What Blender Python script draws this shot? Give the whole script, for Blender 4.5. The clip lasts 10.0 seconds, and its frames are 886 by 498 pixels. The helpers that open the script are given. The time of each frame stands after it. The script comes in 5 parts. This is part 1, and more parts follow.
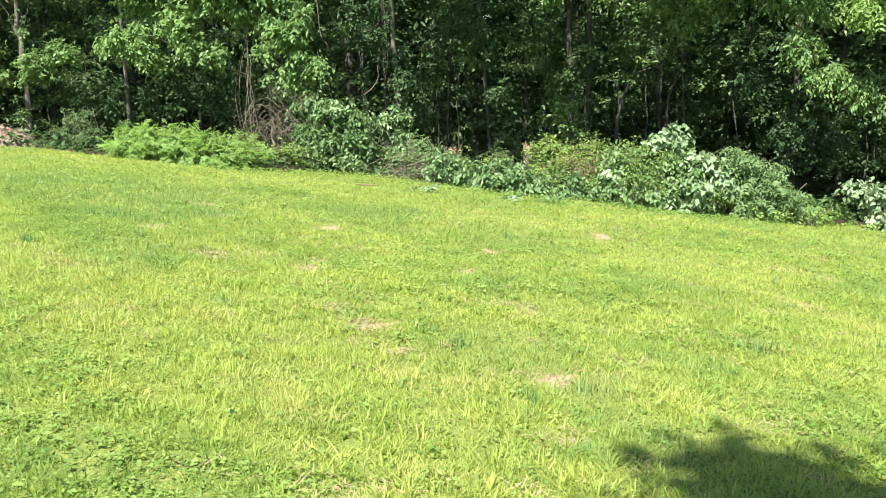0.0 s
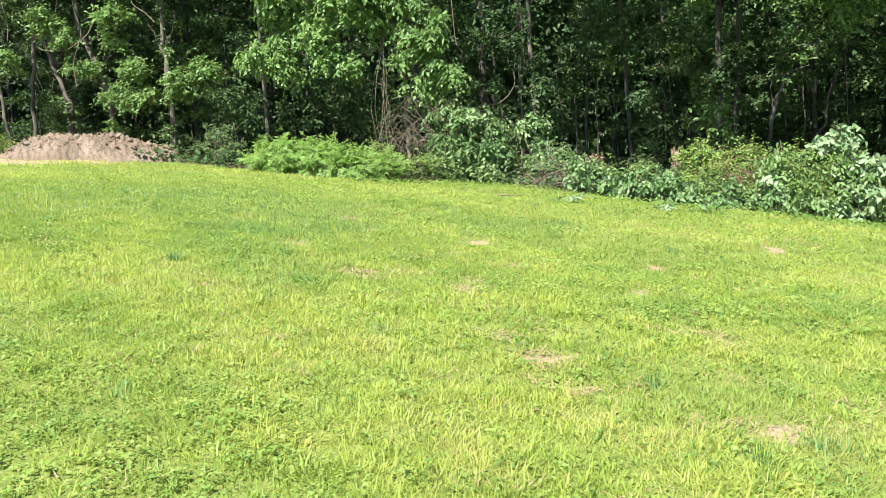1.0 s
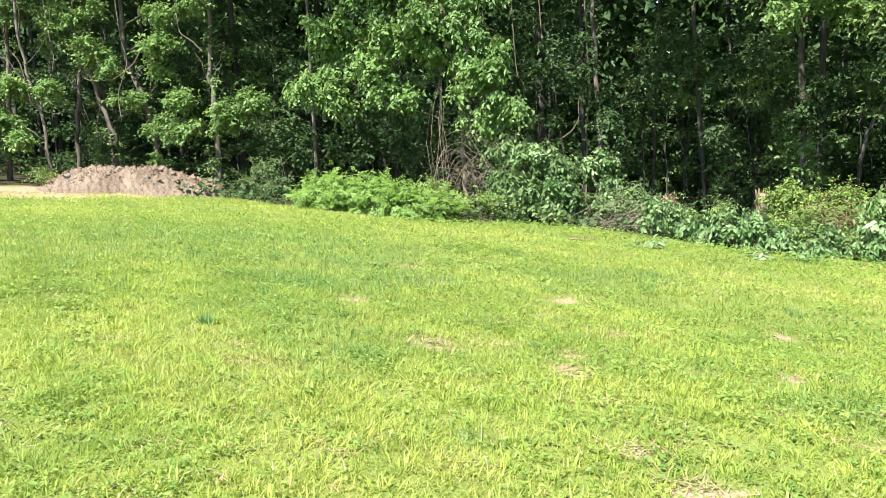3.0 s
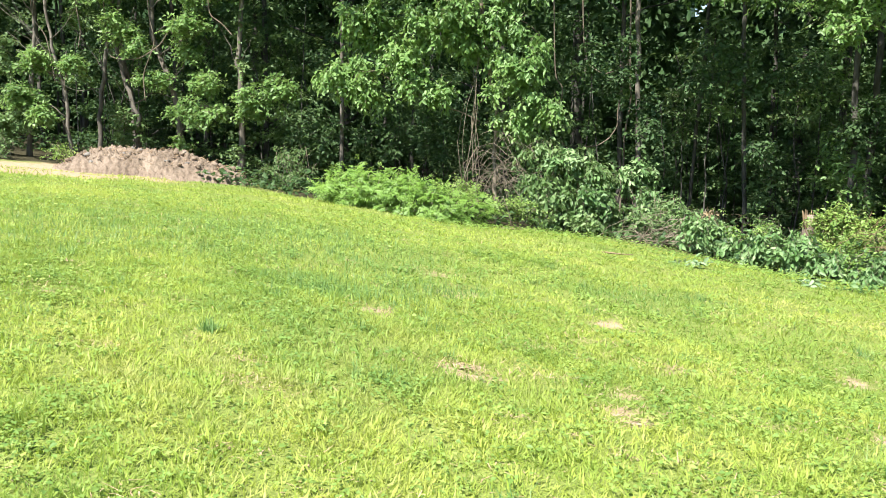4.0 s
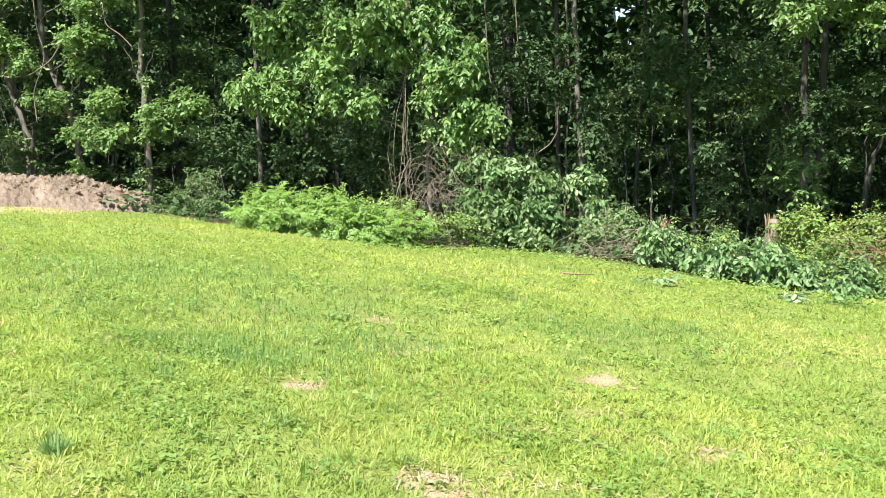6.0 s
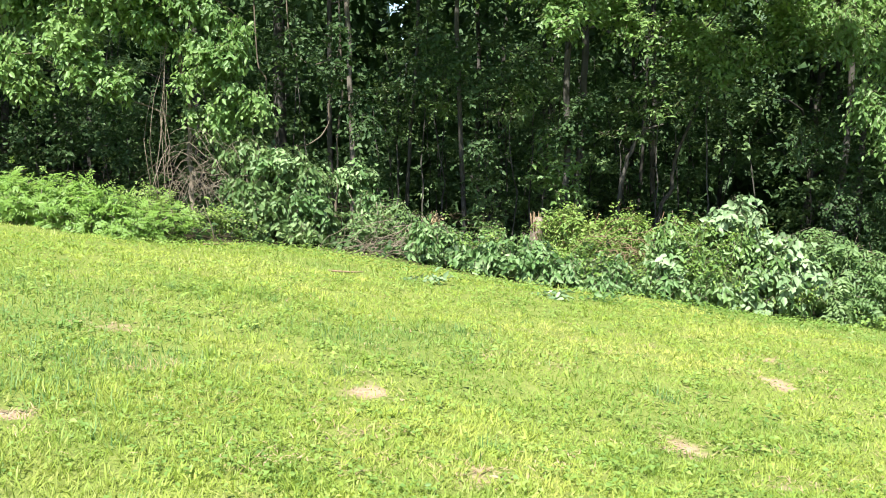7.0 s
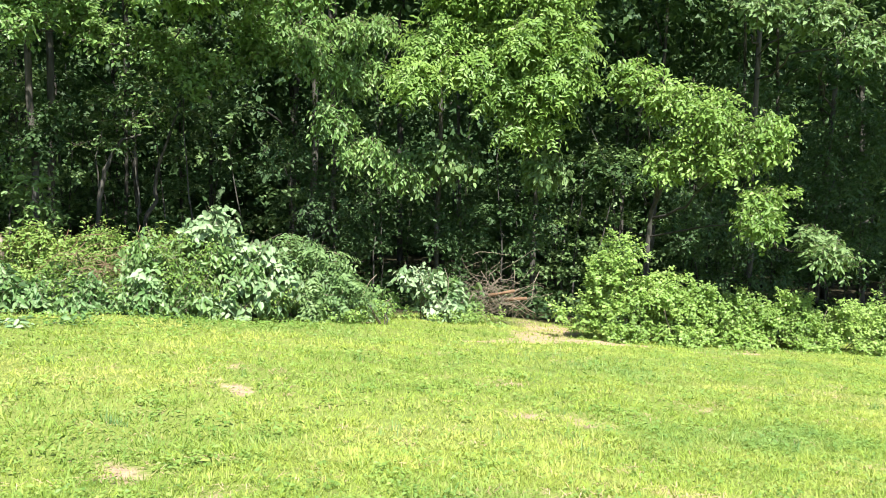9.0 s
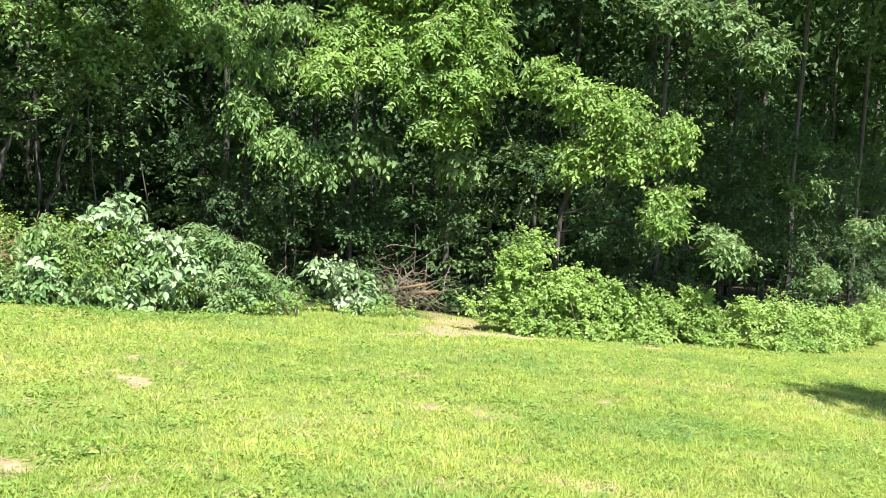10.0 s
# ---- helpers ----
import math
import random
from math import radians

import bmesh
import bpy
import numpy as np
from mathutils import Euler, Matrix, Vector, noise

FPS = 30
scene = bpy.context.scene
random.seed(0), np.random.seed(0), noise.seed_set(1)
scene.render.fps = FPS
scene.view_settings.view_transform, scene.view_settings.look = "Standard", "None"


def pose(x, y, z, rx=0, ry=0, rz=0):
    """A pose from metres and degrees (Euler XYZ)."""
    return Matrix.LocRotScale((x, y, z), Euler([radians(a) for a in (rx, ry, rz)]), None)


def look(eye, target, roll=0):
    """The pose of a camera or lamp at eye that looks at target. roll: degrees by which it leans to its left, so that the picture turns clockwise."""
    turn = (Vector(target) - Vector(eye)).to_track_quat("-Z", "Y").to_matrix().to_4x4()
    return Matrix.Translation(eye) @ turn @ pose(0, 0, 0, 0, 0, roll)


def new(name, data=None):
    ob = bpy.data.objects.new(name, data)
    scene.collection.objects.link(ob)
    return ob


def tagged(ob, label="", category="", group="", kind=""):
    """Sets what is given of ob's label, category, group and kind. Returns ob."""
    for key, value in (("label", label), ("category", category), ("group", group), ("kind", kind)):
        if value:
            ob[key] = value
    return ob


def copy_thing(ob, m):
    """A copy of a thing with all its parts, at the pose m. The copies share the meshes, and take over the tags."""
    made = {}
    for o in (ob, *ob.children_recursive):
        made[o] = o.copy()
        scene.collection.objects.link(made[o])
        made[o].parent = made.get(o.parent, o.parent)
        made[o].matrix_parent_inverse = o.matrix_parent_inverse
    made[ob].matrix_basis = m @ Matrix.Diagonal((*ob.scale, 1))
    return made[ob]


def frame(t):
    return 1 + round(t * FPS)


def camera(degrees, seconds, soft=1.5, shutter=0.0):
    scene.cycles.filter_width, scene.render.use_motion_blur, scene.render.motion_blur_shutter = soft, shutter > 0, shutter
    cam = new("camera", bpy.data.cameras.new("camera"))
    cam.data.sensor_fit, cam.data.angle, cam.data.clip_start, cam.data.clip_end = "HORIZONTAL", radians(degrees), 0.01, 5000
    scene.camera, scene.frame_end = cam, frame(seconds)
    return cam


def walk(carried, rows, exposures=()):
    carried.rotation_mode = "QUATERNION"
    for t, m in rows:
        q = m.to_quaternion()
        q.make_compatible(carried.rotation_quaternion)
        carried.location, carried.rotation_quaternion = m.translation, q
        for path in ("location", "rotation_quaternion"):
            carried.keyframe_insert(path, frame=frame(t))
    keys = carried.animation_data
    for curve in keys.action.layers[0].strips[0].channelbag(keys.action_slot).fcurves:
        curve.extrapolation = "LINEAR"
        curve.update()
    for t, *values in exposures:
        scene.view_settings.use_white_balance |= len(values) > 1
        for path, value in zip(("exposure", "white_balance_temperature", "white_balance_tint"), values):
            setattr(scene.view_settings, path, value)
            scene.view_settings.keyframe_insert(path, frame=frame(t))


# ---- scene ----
cam = camera(53.0, 10.0, soft=0.75)
ROWS = [
    (0.0, 0.171, 0.075, 1.486, 79.138, 1.650, 6.975),
    (0.5, -0.082, 0.397, 1.486, 79.101, 1.837, 12.256),
    (1.0, -0.256, 0.713, 1.447, 80.040, 3.291, 14.877),
    (1.5, -0.445, 0.984, 1.447, 81.065, 3.612, 16.784),
    (2.0, -0.666, 1.293, 1.480, 82.334, 1.976, 15.411),
    (2.5, -0.797, 1.653, 1.433, 82.092, 3.165, 16.414),
    (2.7, -0.857, 1.803, 1.432, 82.245, 3.843, 17.433),
    (3.8, -1.252, 2.580, 1.412, 82.648, -0.984, 18.188),
    (4.0, -1.328, 2.725, 1.404, 82.457, -0.424, 19.404),
    (4.5, -1.529, 3.060, 1.395, 83.442, 2.064, 22.555),
    (5.0, -1.706, 3.462, 1.421, 83.464, 2.952, 18.955),
    (5.2, -1.751, 3.619, 1.414, 83.047, 3.118, 16.816),
    (6.3, -2.030, 4.430, 1.401, 83.006, 0.670, 12.748),
    (6.5, -2.057, 4.519, 1.395, 82.549, -0.051, 10.266),
    (7.0, -1.963, 4.794, 1.379, 82.542, -0.519, 0.172),
    (7.5, -1.842, 4.962, 1.430, 84.209, -0.092, -12.491),
    (8.0, -1.709, 4.871, 1.415, 83.769, 0.748, -20.533),
    (8.5, -1.542, 4.811, 1.390, 82.110, 1.176, -26.577),
    (9.0, -1.495, 4.744, 1.403, 83.443, -0.491, -30.902),
    (9.5, -1.464, 4.692, 1.417, 84.835, -1.513, -34.034),
    (10.0, -1.418, 4.663, 1.395, 83.148, -2.002, -36.049),
]
EXPOSURE = 1.50                  # the camera opens a little once the shade is out of view
DRIFT = [(0.0, -0.05), (0.5, -0.12), (1.0, -0.10), (2.0, -0.03), (2.7, 0.0), (4.0, 0.03), (5.2, 0.03), (7.0, -0.02), (8.5, 0.03), (10.0, 0.03)]
walk(cam, [(t, pose(x, y, z, rx, ry, rz)) for t, x, y, z, rx, ry, rz in ROWS], [(t, EXPOSURE + d) for t, d in DRIFT])

# ---- world and sun ----
SUN_FROM = (-0.28, -0.96)        # plan direction towards the sun
SUN_UP = 55.0
world = bpy.data.worlds.new("sky")
scene.world = world
world.use_nodes = True
wn = world.node_tree
sky = wn.nodes.new("ShaderNodeTexSky")
sky.sky_type, sky.sun_disc = "NISHITA", False
sky.sun_elevation = radians(SUN_UP)
sky.sun_rotation = math.atan2(SUN_FROM[0], SUN_FROM[1])
sky.dust_density = 0.5
wn.nodes["Background"].inputs[1].default_value = 0.095
wn.links.new(sky.outputs[0], wn.nodes["Background"].inputs[0])
sun = new("sun", bpy.data.lights.new("sun", "SUN"))
sun.data.energy, sun.data.angle, sun.data.color = 5.0, radians(0.6), (1.0, 0.97, 0.92)
sv = Vector((SUN_FROM[0], SUN_FROM[1], math.tan(radians(SUN_UP)) * math.hypot(*SUN_FROM)))
sun.matrix_world = look(tuple(sv * 40), (0, 0, 0))


# ---- materials ----
def nodes_of(name):
    m = bpy.data.materials.new(name)
    m.use_nodes = True
    return m, m.node_tree, m.node_tree.nodes["Principled BSDF"]


def ramp(nt, fac, stops):
    r = nt.nodes.new("ShaderNodeValToRGB")
    while len(r.color_ramp.elements) < len(stops):
        r.color_ramp.elements.new(0.5)
    for el, (p, c) in zip(r.color_ramp.elements, stops):
        el.position, el.color = p, (*c, 1)
    nt.links.new(fac, r.inputs[0])
    return r.outputs[0]


def noise_tex(nt, scale, detail=3.0, rough=0.55, vec=None, stretch=None):
    n = nt.nodes.new("ShaderNodeTexNoise")
    n.inputs["Scale"].default_value, n.inputs["Detail"].default_value, n.inputs["Roughness"].default_value = scale, detail, rough
    if vec is None:
        vec = nt.nodes.new("ShaderNodeNewGeometry").outputs["Position"]
    if stretch:
        mp = nt.nodes.new("ShaderNodeMapping")
        mp.inputs["Scale"].default_value = stretch
        nt.links.new(vec, mp.inputs[0])
        vec = mp.outputs[0]
    nt.links.new(vec, n.inputs["Vector"])
    return n.outputs["Fac"]


def mix_col(nt, fac, a, b, mode="MIX"):
    m = nt.nodes.new("ShaderNodeMix")
    m.data_type, m.blend_type = "RGBA", mode
    for s, v in ((m.inputs[0], fac), (m.inputs[6], a), (m.inputs[7], b)):
        if isinstance(v, (int, float)):
            s.default_value = v
        elif isinstance(v, tuple):
            s.default_value = (*v, 1)
        else:
            nt.links.new(v, s)
    return m.outputs[2]


def bump(nt, bsdf, h, strength, dist):
    b = nt.nodes.new("ShaderNodeBump")
    b.inputs["Strength"].default_value, b.inputs["Distance"].default_value = strength, dist
    nt.links.new(h, b.inputs["Height"])
    nt.links.new(b.outputs[0], bsdf.inputs["Normal"])


def leaf_material(name, dark, mid, light, through_col, share=0.35, rough=0.42, patch=0.9, spec=0.4):
    """Leaf: colour varies from leaf to leaf and over patches; part of the light goes through."""
    m, nt, b = nodes_of(name)
    geo = nt.nodes.new("ShaderNodeNewGeometry")
    isl = geo.outputs["Random Per Island"]
    c = ramp(nt, isl, [(0.0, dark), (0.5, mid), (1.0, light)])
    big = noise_tex(nt, patch, 2.0)
    c = mix_col(nt, 0.55, c, ramp(nt, big, [(0.34, dark), (0.5, mid), (0.68, light)]))
    nt.links.new(c, b.inputs["Base Color"])
    b.inputs["Roughness"].default_value = rough
    b.inputs["Specular IOR Level"].default_value = spec
    tr = nt.nodes.new("ShaderNodeBsdfTranslucent")
    nt.links.new(mix_col(nt, 0.5, c, through_col), tr.inputs["Color"])
    mx = nt.nodes.new("ShaderNodeMixShader")
    mx.inputs[0].default_value = share
    nt.links.new(b.outputs[0], mx.inputs[1])
    nt.links.new(tr.outputs[0], mx.inputs[2])
    nt.links.new(mx.outputs[0], nt.nodes["Material Output"].inputs["Surface"])
    return m


def bark_material(name, a, b_, c_, scale=6.0):
    m, nt, b = nodes_of(name)
    co = nt.nodes.new("ShaderNodeTexCoord").outputs["Object"]
    f = noise_tex(nt, scale, 5.0, 0.65, co, (3.0, 3.0, 0.45))
    g = noise_tex(nt, 1.1, 3.0, 0.6, co)
    c = mix_col(nt, 0.45, ramp(nt, f, [(0.3, a), (0.52, b_), (0.72, c_)]), ramp(nt, g, [(0.35, a), (0.65, c_)]))
    nt.links.new(c, b.inputs["Base Color"])
    b.inputs["Roughness"].default_value = 0.9
    b.inputs["Specular IOR Level"].default_value = 0.2
    bump(nt, b, f, 0.7, 0.02)
    return m


# Leaf kept extra dark, so that it carries the wood's shade in its colour.
M_SHADE_LEAF = leaf_material("leaf_shade_dark", (0.030, 0.060, 0.022), (0.051, 0.100, 0.035), (0.098, 0.165, 0.057), (0.147, 0.250, 0.065), 0.30, 0.55, 0.9, 0.22)
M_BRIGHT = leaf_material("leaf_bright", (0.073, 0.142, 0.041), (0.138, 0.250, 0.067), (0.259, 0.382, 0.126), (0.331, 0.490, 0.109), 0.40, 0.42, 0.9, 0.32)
# Yellow-green leaf, lightened further to carry sun on the right-hand trees.
M_SUNLIT_GREEN = leaf_material("leaf_sunlit_green", (0.088, 0.163, 0.038), (0.170, 0.287, 0.063), (0.294, 0.415, 0.113), (0.384, 0.544, 0.099), 0.42, 0.42, 0.9, 0.32)
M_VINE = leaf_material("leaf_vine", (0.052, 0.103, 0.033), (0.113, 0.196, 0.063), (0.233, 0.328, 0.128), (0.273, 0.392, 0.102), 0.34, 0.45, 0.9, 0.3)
M_FERN = leaf_material("leaf_fern", (0.112, 0.205, 0.038), (0.176, 0.305, 0.056), (0.250, 0.380, 0.084), (0.340, 0.520, 0.080), 0.40)
M_PALE = leaf_material("leaf_pale", (0.062, 0.132, 0.038), (0.118, 0.222, 0.066), (0.300, 0.400, 0.190), (0.24, 0.38, 0.11), 0.28, 0.5, 2.2, 0.35)
M_WILT = leaf_material("leaf_wilted", (0.085, 0.160, 0.055), (0.185, 0.285, 0.125), (0.370, 0.450, 0.275), (0.28, 0.38, 0.16), 0.25, 0.5, 2.5, 0.35)
M_BROAD = leaf_material("leaf_broad", (0.056, 0.116, 0.036), (0.123, 0.220, 0.059), (0.245, 0.355, 0.134), (0.255, 0.400, 0.082), 0.34, 0.45, 2.0, 0.4)
M_YELLOW = leaf_material("leaf_yellowish", (0.088, 0.165, 0.034), (0.163, 0.275, 0.054), (0.298, 0.390, 0.100), (0.335, 0.480, 0.080), 0.36)
M_BANK = leaf_material("leaf_bank", (0.127, 0.217, 0.051), (0.235, 0.366, 0.088), (0.375, 0.488, 0.149), (0.484, 0.636, 0.132), 0.42)
M_DEAD = leaf_material("leaf_dead", (0.130, 0.100, 0.052), (0.240, 0.185, 0.095), (0.380, 0.300, 0.170), (0.30, 0.24, 0.12), 0.25, 0.6, 2.0, 0.2)
M_BARK = bark_material("bark_grey", (0.045, 0.038, 0.030), (0.120, 0.105, 0.085), (0.240, 0.215, 0.175))
# Dark bark, also used to put shade into trunks inside the wood.
M_BARK_DARK = bark_material("bark_dark", (0.026, 0.024, 0.020), (0.064, 0.060, 0.050), (0.130, 0.122, 0.102))
M_TWIG = bark_material("twig_grey", (0.095, 0.076, 0.052), (0.200, 0.165, 0.118), (0.340, 0.285, 0.215), 12.0)
M_TWIG_RED = bark_material("twig_brown", (0.080, 0.045, 0.024), (0.170, 0.105, 0.060), (0.290, 0.195, 0.120), 12.0)
M_CUT = bark_material("cut_wood", (0.130, 0.088, 0.050), (0.220, 0.155, 0.090), (0.340, 0.255, 0.155), 9.0)


def soil_material(name, a, b_, c_):
    m, nt, b = nodes_of(name)
    f = noise_tex(nt, 2.2, 6.0, 0.65)
    g = noise_tex(nt, 22.0, 4.0, 0.65)
    c = mix_col(nt, 0.5, ramp(nt, f, [(0.3, a), (0.5, b_), (0.7, c_)]), ramp(nt, g, [(0.3, a), (0.5, b_), (0.75, c_)]))
    nt.links.new(c, b.inputs["Base Color"])
    b.inputs["Roughness"].default_value = 0.95
    b.inputs["Specular IOR Level"].default_value = 0.1
    bump(nt, b, g, 0.9, 0.03)
    return m


M_SOIL = soil_material("dug_soil", (0.078, 0.058, 0.042), (0.190, 0.145, 0.106), (0.320, 0.258, 0.196))
M_CLOD = soil_material("pale_clod", (0.270, 0.195, 0.125), (0.400, 0.305, 0.205), (0.500, 0.405, 0.290))
M_STONE = soil_material("grey_stone", (0.110, 0.100, 0.086), (0.190, 0.172, 0.148), (0.290, 0.265, 0.230))


def blade_material(name, tones, through_col, share=0.4, by_tone=True):
    """Grass: colour by each tuft's own tone, with drifts over the meadow."""
    m, nt, b = nodes_of(name)
    at = nt.nodes.new("ShaderNodeAttribute")
    at.attribute_name = "tone"
    own = at.outputs["Fac"] if by_tone else nt.nodes.new("ShaderNodeNewGeometry").outputs["Random Per Island"]
    c = ramp(nt, own, [(0.10, tones[0]), (0.36, tones[1]), (0.64, tones[2]), (0.92, tones[3])])
    n1 = noise_tex(nt, 0.55, 4.0, 0.6)
    n2 = noise_tex(nt, 3.2, 3.0, 0.6)
    n3 = noise_tex(nt, 0.33, 3.0, 0.55)
    c = mix_col(nt, 0.22, c, ramp(nt, n1, [(0.38, tones[0]), (0.48, tones[1]), (0.56, tones[2]), (0.70, tones[3])]))
    c = mix_col(nt, 0.22, c, ramp(nt, n2, [(0.36, tones[0]), (0.5, tones[1]), (0.58, tones[2]), (0.70, tones[3])]))
    c = mix_col(nt, ramp(nt, n3, [(0.52, (0, 0, 0)), (0.68, (0.6, 0.6, 0.6))]), c, (0.125, 0.245, 0.075))
    nt.links.new(c, b.inputs["Base Color"])
    b.inputs["Roughness"].default_value = 0.5
    b.inputs["Specular IOR Level"].default_value = 0.35
    tr = nt.nodes.new("ShaderNodeBsdfTranslucent")
    nt.links.new(mix_col(nt, 0.5, c, through_col), tr.inputs["Color"])
    mx = nt.nodes.new("ShaderNodeMixShader")
    mx.inputs[0].default_value = share
    nt.links.new(b.outputs[0], mx.inputs[1])
    nt.links.new(tr.outputs[0], mx.inputs[2])
    nt.links.new(mx.outputs[0], nt.nodes["Material Output"].inputs["Surface"])
    return m


M_GRASS = blade_material("grass_blade", [(0.112, 0.202, 0.042), (0.245, 0.355, 0.068), (0.410, 0.470, 0.094), (0.590, 0.530, 0.205)], (0.52, 0.60, 0.10), 0.49)
M_TUFT = blade_material("tall_grass", [(0.070, 0.160, 0.052), (0.120, 0.235, 0.072), (0.190, 0.315, 0.092), (0.310, 0.400, 0.135)], (0.30, 0.46, 0.11), 0.38, False)
M_LIME = blade_material("broad_grass", [(0.218, 0.345, 0.060), (0.310, 0.420, 0.072), (0.408, 0.478, 0.090), (0.560, 0.530, 0.170)], (0.52, 0.61, 0.10), 0.49)
M_WEED = blade_material("weed_leaf", [(0.092, 0.180, 0.042), (0.170, 0.280, 0.060), (0.275, 0.385, 0.084), (0.410, 0.475, 0.125)], (0.42, 0.54, 0.10), 0.40)
M_STRAW = soil_material("dry_straw", (0.230, 0.150, 0.090), (0.390, 0.275, 0.170), (0.530, 0.410, 0.270))


def ground_material():
    """Thatch under the grass, bare earth where the sheet's own mask says so, leaf litter darkened for shade under the
    trees.
    """
    m, nt, b = nodes_of("ground")
    at = nt.nodes.new("ShaderNodeAttribute")
    at.attribute_name = "bare"
    lit = nt.nodes.new("ShaderNodeAttribute")
    lit.attribute_name = "litter"
    n1 = noise_tex(nt, 0.6, 4.0)
    n2 = noise_tex(nt, 9.0, 5.0, 0.65)
    n3 = noise_tex(nt, 60.0, 3.0, 0.7)
    turf = mix_col(nt, 0.5, ramp(nt, n1, [(0.35, (0.090, 0.130, 0.030)), (0.65, (0.180, 0.200, 0.048))]),
                   ramp(nt, n2, [(0.3, (0.060, 0.085, 0.024)), (0.5, (0.145, 0.170, 0.044)), (0.72, (0.330, 0.285, 0.120))]))
    turf = mix_col(nt, 0.5, turf, ramp(nt, n3, [(0.32, (0.070, 0.110, 0.026)), (0.5, (0.170, 0.220, 0.046)), (0.68, (0.300, 0.320, 0.090))]))
    earth = mix_col(nt, 0.5, ramp(nt, n2, [(0.3, (0.240, 0.155, 0.090)), (0.7, (0.410, 0.300, 0.195))]),
                    ramp(nt, n3, [(0.3, (0.220, 0.150, 0.090)), (0.7, (0.450, 0.360, 0.250))]))
    # Litter tone lowered so the wood floor stays dim where sun reaches it.
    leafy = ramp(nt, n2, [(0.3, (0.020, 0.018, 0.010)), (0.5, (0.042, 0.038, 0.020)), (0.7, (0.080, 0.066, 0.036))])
    add = nt.nodes.new("ShaderNodeMath")
    add.operation = "MULTIPLY_ADD"
    nt.links.new(n2, add.inputs[0])
    add.inputs[1].default_value = 0.7
    nt.links.new(at.outputs["Fac"], add.inputs[2])
    edge = nt.nodes.new("ShaderNodeMapRange")
    edge.inputs["From Min"].default_value, edge.inputs["From Max"].default_value = 0.62, 0.86
    nt.links.new(add.outputs[0], edge.inputs["Value"])
    c = mix_col(nt, edge.outputs[0], turf, earth)
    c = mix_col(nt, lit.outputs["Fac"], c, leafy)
    nt.links.new(c, b.inputs["Base Color"])
    b.inputs["Roughness"].default_value = 0.95
    b.inputs["Specular IOR Level"].default_value = 0.1
    bump(nt, b, n2, 0.6, 0.04)
    return m


M_GROUND = ground_material()


# ---- shaping ----
def GZ(x, y):
    """Height of the ground: it falls to the right and ahead, and drops a little towards the wood."""
    d = np.hypot(np.asarray(x) + 1.0, np.asarray(y) - 4.0)
    x, y = np.asarray(x), np.asarray(y)
    swell = (0.03 * np.clip((14 - d) / 4, 0, 1) + 0.085 * np.exp(-((x + 0.2) ** 2 + (y - 7.35) ** 2) / 3.4)
             - 0.04 * np.exp(-((x + 0.5) ** 2 + (y - 10) ** 2) / 1.5))
    return (-4.52 * np.tanh(x / 40.0) - 2.0 * np.tanh(y / 40.0)
            - 0.018 * np.clip(d - 11.0, 0.0, 12.0) ** 1.3 + swell)


def gz(x, y):
    return float(GZ(x, y))


def mesh_of(name, V, faces):
    """One mesh from arrays: V (n, 3), and arrays of triangles or quads."""
    me = bpy.data.meshes.new(name)
    V = np.ascontiguousarray(V, dtype=np.float32)
    loops = np.concatenate([f.ravel() for f in faces]).astype(np.int32)
    sizes = np.concatenate([np.full(len(f), f.shape[1], dtype=np.int32) for f in faces])
    starts = np.concatenate([[0], np.cumsum(sizes)[:-1]]).astype(np.int32)
    me.vertices.add(len(V))
    me.vertices.foreach_set("co", V.ravel())
    me.loops.add(len(loops))
    me.loops.foreach_set("vertex_index", loops)
    me.polygons.add(len(sizes))
    me.polygons.foreach_set("loop_start", starts)
    me.update(calc_edges=True)
    return me


def part_of(name, V, faces, material, parent=None, label="", smooth=False):
    me = mesh_of(name, V, faces)
    me.materials.append(material)
    if smooth:
        me.polygons.foreach_set("use_smooth", np.ones(len(me.polygons), dtype=bool))
    ob = new(name, me)
    if parent is not None:
        ob.parent = parent
    return tagged(ob, label)


def root(name, x, y, z, label, category, group=""):
    ob = new(name)
    ob.location = (x, y, z)
    ob.empty_display_size = 0.2
    return tagged(ob, label, category, group)


def unit(a):
    return a / np.maximum(np.linalg.norm(a, axis=-1, keepdims=True), 1e-9)


def join(bits):
    """Joins (V, faces) bits into one."""
    Vs, Fs, o = [], [], 0
    for V, fs in bits:
        Vs.append(V)
        Fs += [f + o for f in fs]
        o += len(V)
    return np.concatenate(Vs), Fs


